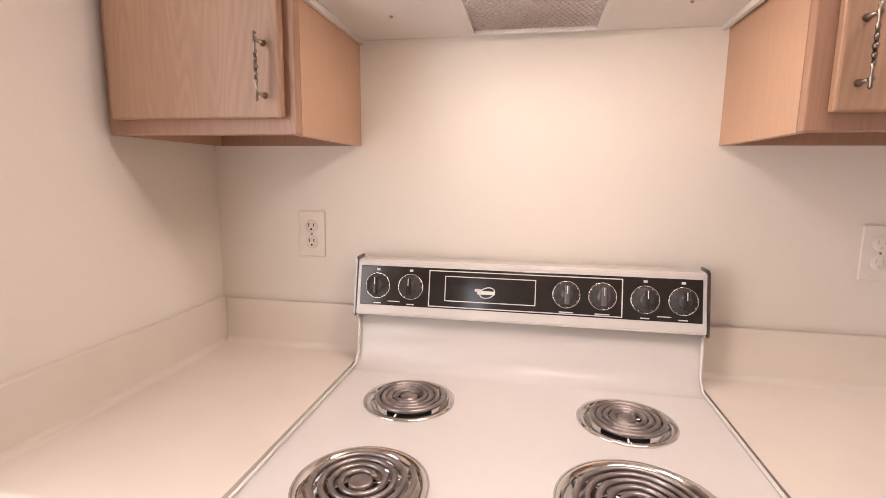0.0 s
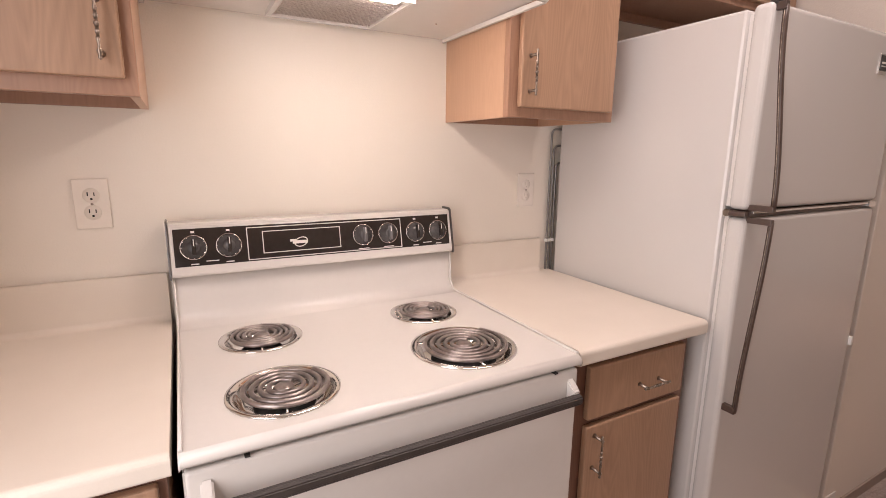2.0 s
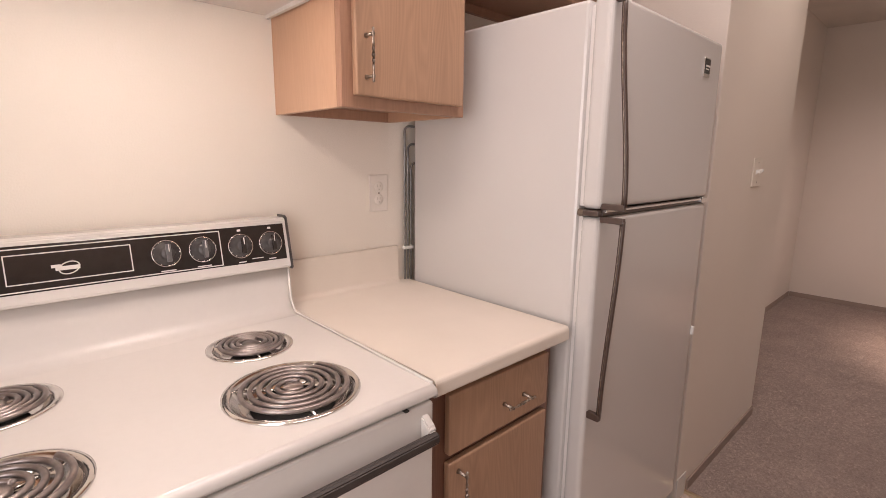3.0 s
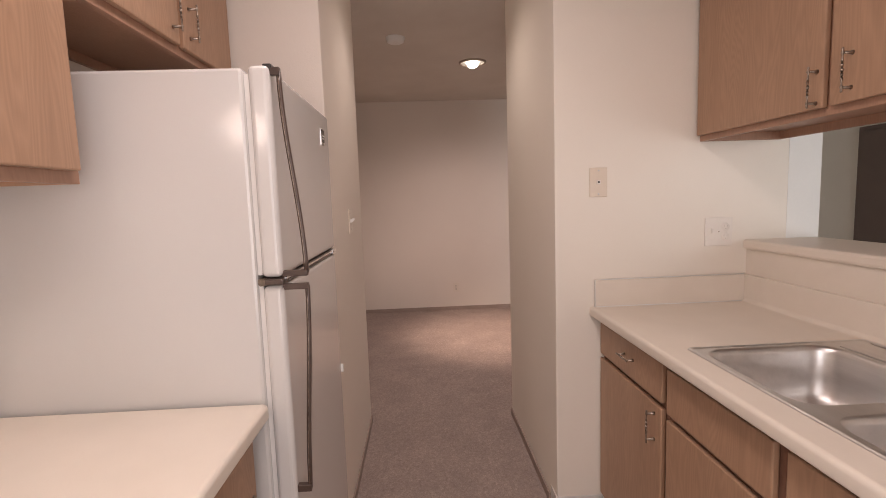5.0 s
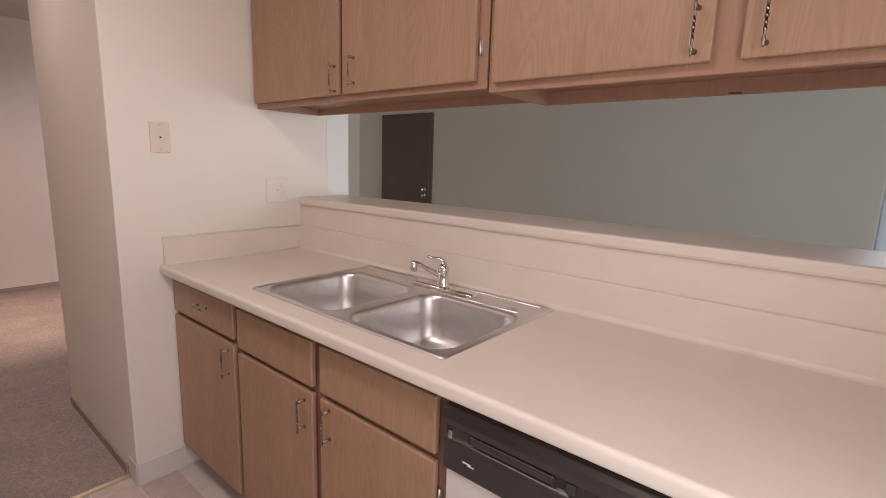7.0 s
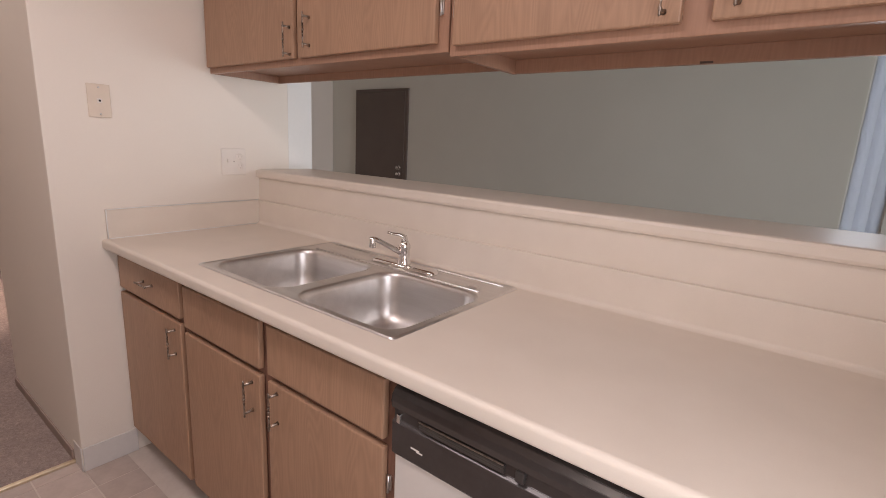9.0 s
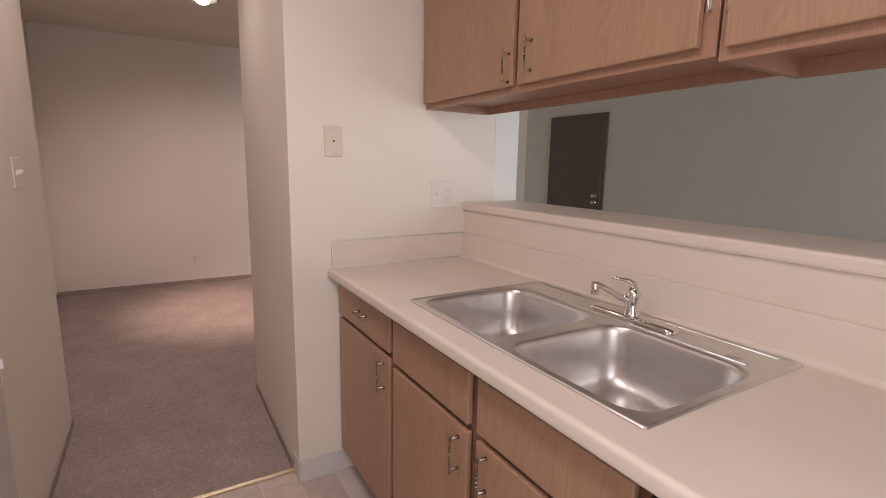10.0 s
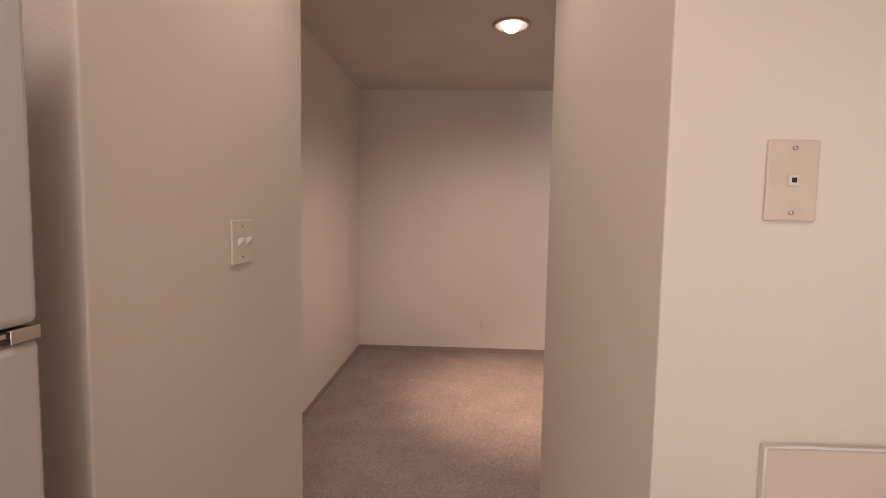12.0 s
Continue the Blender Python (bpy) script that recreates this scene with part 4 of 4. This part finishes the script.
def plate(name, label, category, m, w, h, kind, dark=True):
    """A cover plate in the local x-z plane of m, facing its -y."""
    body_mat = PAINTED_PLATE if not dark else IVORY if kind == "phone" else IVORY_PALE
    t = new(name)
    t.empty_display_size = 0.03
    t.matrix_basis = m
    tagged(t, label, category, "wall plates")

    def put(nm, bm, mat, parent=None, lab=""):
        ob = new(nm, mesh_of(nm, bm, mat))
        ob.parent = parent or t
        return tagged(ob, lab) if lab else ob

    put("cover", box(-w / 2, w / 2, -0.006, 0, -h / 2, h / 2, 0.0025), body_mat)
    if kind == "outlet" or kind == "mixed":
        x = 0 if kind == "outlet" else w * 0.24
        for z in (-0.0195, 0.0195):
            bm = turned([(0, 0.0075), (0.0155, 0.0075), (0.0168, 0.006), (0.0168, 0)], pose(x, 0, z, 90, 0, 0), seg=20)
            r = put("receptacle", bm, body_mat)
            bm = box(x - 0.0075, x - 0.0053, -0.0082, -0.007, z - 0.001, z + 0.008)
            box(x + 0.0050, x + 0.0070, -0.0082, -0.007, z - 0.001, z + 0.007, bm=bm)
            box(x - 0.0022, x + 0.0022, -0.0082, -0.007, z - 0.010, z - 0.0055, bm=bm)
            put("slots", bm, SLOT if dark else SLOT_PALE, r)
    if kind == "mixed":
        put("toggle", box(-w * 0.24 - 0.005, -w * 0.24 + 0.005, -0.012, -0.005, -0.004, 0.012, 0.002), body_mat)
    if kind == "double":
        for x in (-0.023, 0.023):
            put("toggle", prism([(-0.004, -0.010), (-0.008, -0.008), (-0.021, 0.006), (-0.020, 0.012), (-0.015, 0.013), (-0.004, 0.008)], "x", x - 0.005, x + 0.005, 0.001), WHITE_TRIM)
    if kind == "phone":
        put("jack", box(-0.008, 0.008, -0.009, -0.005, -0.008, 0.008, 0.001), PAINTED_PLATE)
        put("jack_hole", box(-0.003, 0.004, -0.0095, -0.0085, -0.003, 0.004), SLOT)
        for z in (-0.046, 0.046):
            put("stud", turned([(0, 0.0095), (0.0032, 0.009), (0.0032, 0.006)], pose(0, 0, z, 90, 0, 0), seg=10), STEEL)
    if kind in ("outlet", "double", "mixed"):
        for z in ((0,) if kind != "double" else (-0.04, 0.04)):
            put("screw", turned([(0, 0.007), (0.003, 0.0068), (0.003, 0.005)], pose(0, 0, z, 90, 0, 0), seg=8), PEWTER)
    return t


plate("wall_outlet", "ivory duplex outlet on the cream wall", "outlet", pose(-0.145, 0, 1.209), 0.070, 0.115, "outlet")
plate("wall_outlet", "cream painted-over outlet above the short counter", "outlet", pose(1.102, 0, 1.208), 0.070, 0.115, "outlet", False)
plate("phone_plate", "ivory wall telephone plate with small jack", "phone plate", pose(E, -1.722, 1.416, 0, 0, -90), 0.072, 0.116, "phone")
plate("switch_plate", "cream plate with switch and outlet above counter", "switch", pose(E, -2.218, 1.202, 0, 0, -90), 0.114, 0.116, "mixed", False)
plate("switch_plate", "ivory double light switch on the hall wall", "switch", pose(2.545, HL, 1.276, 0, 0, 0), 0.114, 0.116, "double")
plate("wall_outlet", "small ivory outlet low on the far wall", "outlet", pose(FAR, -1.425, 0.285, 0, 0, -90), 0.070, 0.115, "outlet")

# ---- ceiling fittings ----
# Unseen fixture, added to carry the kitchen fill lamp
cl = thing("added_ceiling_light", (0.85, -0.98, TOP), "added long white fluorescent fixture on the kitchen ceiling, unseen", "ceiling lamp")
part("housing", box(0.23, 1.47, -1.14, -0.82, 2.425, TOP, 0.004), WHITE_TRIM, cl)
part("diffuser", box(0.26, 1.44, -1.12, -0.84, 2.410, 2.425, 0.003), PRINT, cl)


def recessed_lamp(x, y, label):
    lamp = thing("recessed_lamp", (x, y, TOP), label, "ceiling lamp", "recessed ceiling lamps")
    part("trim_ring", turned([(0.118, TOP), (0.117, TOP - 0.009), (0.108, TOP - 0.014), (0.097, TOP - 0.012), (0.094, TOP - 0.004), (0.094, TOP)], pose(x, y, 0), seg=48), RING, lamp, "beige metal trim ring")
    part("reflector", turned([(0.095, TOP - 0.008), (0.080, TOP - 0.005), (0.062, TOP - 0.003), (0.04, TOP - 0.002)], pose(x, y, 0), seg=40), WHITE_TRIM, lamp, "white reflector")
    part("bulb", turned([(0, TOP - 0.050), (0.022, TOP - 0.047), (0.040, TOP - 0.037), (0.049, TOP - 0.020), (0.046, TOP - 0.004)], pose(x, y, 0), seg=32), BULB, lamp, "glowing bulb")


recessed_lamp(4.36, -1.51, "recessed ceiling lamp with lit bulb and rim")
# This second lamp is added, out of view, for the passage fill
recessed_lamp(2.62, -1.10, "added recessed ceiling lamp lit over the passage, out of view")
sd = thing("smoke_detector", (3.70, -0.885, TOP), "white round smoke detector on the ceiling", "smoke detector")
part("base", turned([(0.068, TOP), (0.068, TOP - 0.010), (0, TOP - 0.010)], pose(3.70, -0.885, 0), seg=32), WHITE_TRIM, sd)
part("cover", turned([(0.062, TOP - 0.010), (0.060, TOP - 0.030), (0.045, TOP - 0.038), (0.020, TOP - 0.036), (0, TOP - 0.038)], pose(3.70, -0.885, 0), seg=32), WHITE_TRIM, sd)

# ---- living room ----
d = thing("door_1", (4.86, LIV_S, 0), "dark brown painted entry door, closed", "door", kind="structure")
part("leaf", box(4.45, 5.36, LIV_S + 0.004, LIV_S + 0.030, 0.012, 1.965, 0.003), DOOR_BROWN, d)
bm = box(4.40, 4.45, LIV_S, LIV_S + 0.022, 0, 2.012, 0.003)
box(5.36, 5.41, LIV_S, LIV_S + 0.022, 0, 2.012, 0.003, bm=bm)
box(4.45, 5.36, LIV_S, LIV_S + 0.022, 1.967, 2.012, 0.003, bm=bm)
part("frame", bm, DOOR_BROWN, d)
for z in (0.885, 0.97):
    part("knob", turned([(0, 0.055), (0.024, 0.050), (0.028, 0.036), (0.012, 0.022), (0.012, 0.008), (0.032, 0.006), (0.033, 0)], pose(4.525, LIV_S + 0.030, z, -90, 0, 0)), CHROME, d, "chrome knob")
for x0, x1 in ((-0.79, -0.71), (-0.48, -0.22)):
    w = thing("window_1", ((x0 + x1) / 2, LIV_S, 0.12), "tall narrow window with pale vertical blind", "window", kind="structure")
    bm = box(x0, x0 + 0.02, LIV_S - 0.07, LIV_S - 0.02, 0.12, 2.25)
    box(x1 - 0.02, x1, LIV_S - 0.07, LIV_S - 0.02, 0.12, 2.25, bm=bm)
    box(x0 + 0.02, x1 - 0.02, LIV_S - 0.07, LIV_S - 0.02, 0.12, 0.15, bm=bm)
    box(x0 + 0.02, x1 - 0.02, LIV_S - 0.07, LIV_S - 0.02, 2.22, 2.25, bm=bm)
    part("window_frame", bm, WHITE_TRIM, w)
    k, count = x0 + 0.005, max(1, round((x1 - x0) / 0.078))
    step = (x1 - x0 - 0.01) / count
    for q in range(count):
        arc = [(k + q * step + step * 1.08 * u / 8, LIV_S - 0.022 + 0.012 * math.sin(math.pi * u / 8) - 0.004 * u / 8) for u in range(9)]
        outline = arc + [(x, y - 0.0012) for x, y in reversed(arc)]
        part("blind_vane", prism(outline, "z", 0.16, 2.22), BLIND, w)
    g = part("pane", box(x0 + 0.02, x1 - 0.02, LIV_S - 0.050, LIV_S - 0.045, 0.15, 2.22), GLASS, w)
    g.visible_shadow = False
# Patio door is added where nothing is seen, as a place for the fill
w = thing("window_2_added", (LIV_W - 0.05, -4.40, 0), "added wide glass patio door in a white frame, unseen", "window", kind="structure")
for y0, y1, z0, z1 in ((-5.30, -5.25, 0, 2.12), (-3.55, -3.50, 0, 2.12), (-4.43, -4.37, 0.06, 2.06), (-5.25, -3.55, 2.06, 2.12), (-5.25, -3.55, 0, 0.06)):
    part("window_frame", box(LIV_W - 0.08, LIV_W - 0.03, y0, y1, z0, z1, 0.003), WHITE_TRIM, w)
for y0, y1 in ((-5.25, -4.43), (-4.37, -3.55)):
    part("pane", box(LIV_W - 0.060, LIV_W - 0.054, y0, y1, 0.06, 2.06), GLASS, w).visible_shadow = False
structure("backdrop", box(-2.2, 0.8, -7.0, -6.98, -0.1, 3.0), OUTSIDE, "bright overcast daylight outside the windows", "backdrop")

# ---- carpet pile ----
rnd = np.random.default_rng(7)


def pile(name, x0, x1, y0, y1, per_m2, size):
    """Short blunt tufts, each a tilted tip, that stand on the carpet."""
    n = int((x1 - x0) * (y1 - y0) * per_m2)
    mid = np.stack([rnd.uniform(x0, x1, n), rnd.uniform(y0, y1, n), rnd.uniform(0.0075, 0.0105, n)], 1)
    a = rnd.uniform(0, math.tau, n)
    u = np.stack([np.cos(a), np.sin(a), rnd.normal(0, 0.15, n)], 1) * size * 0.5
    v = np.stack([-np.sin(a), np.cos(a), rnd.normal(0, 0.15, n)], 1) * size * 0.5
    verts = np.stack([mid - u, mid - v * 0.8, mid + u, mid + v * 0.8], 1).reshape(-1, 3)
    me = bpy.data.meshes.new(name)
    me.from_pydata(verts.tolist(), [], np.arange(4 * n).reshape(-1, 4).tolist())
    me.materials.append(PILE)
    return tagged(new(name, me), "taupe cut-pile carpet tufts", "carpet", kind="stuff")


pile("carpet_pile", 2.137, 3.02, HR + 0.012, HL - 0.012, 34000, 0.0075)
pile("carpet_pile_far", 3.02, FAR - 0.012, -2.3, ROOM_N - 0.012, 20000, 0.0095)

# ---- floor tiles ----
T = 0.15
bm = box(-T / 2 + 0.0025, T / 2 - 0.0025, -T / 2 + 0.0025, T / 2 - 0.0025, -0.0015, 0.0, 0.0006, seg=1)
tile_mesh = mesh_of("tile", bm, VINYL)
floor_ob = bpy.data.objects["floor"]
for i in range(27):
    for j in range(8):
        x, y = 2.045 - T / 2 - i * T, -0.50 - T / 2 - j * T
        ob = new("tile", tile_mesh)
        ob.matrix_basis = pose(x, y, 0)
        ob.parent = floor_ob
for j in range(6):
    ob = new("tile", tile_mesh)
    ob.matrix_basis = pose(2.045 + 0.033, -0.50 - T / 2 - (j + 1) * T, 0) @ Matrix.Diagonal((0.44, 1, 1, 1))
    ob.parent = floor_ob
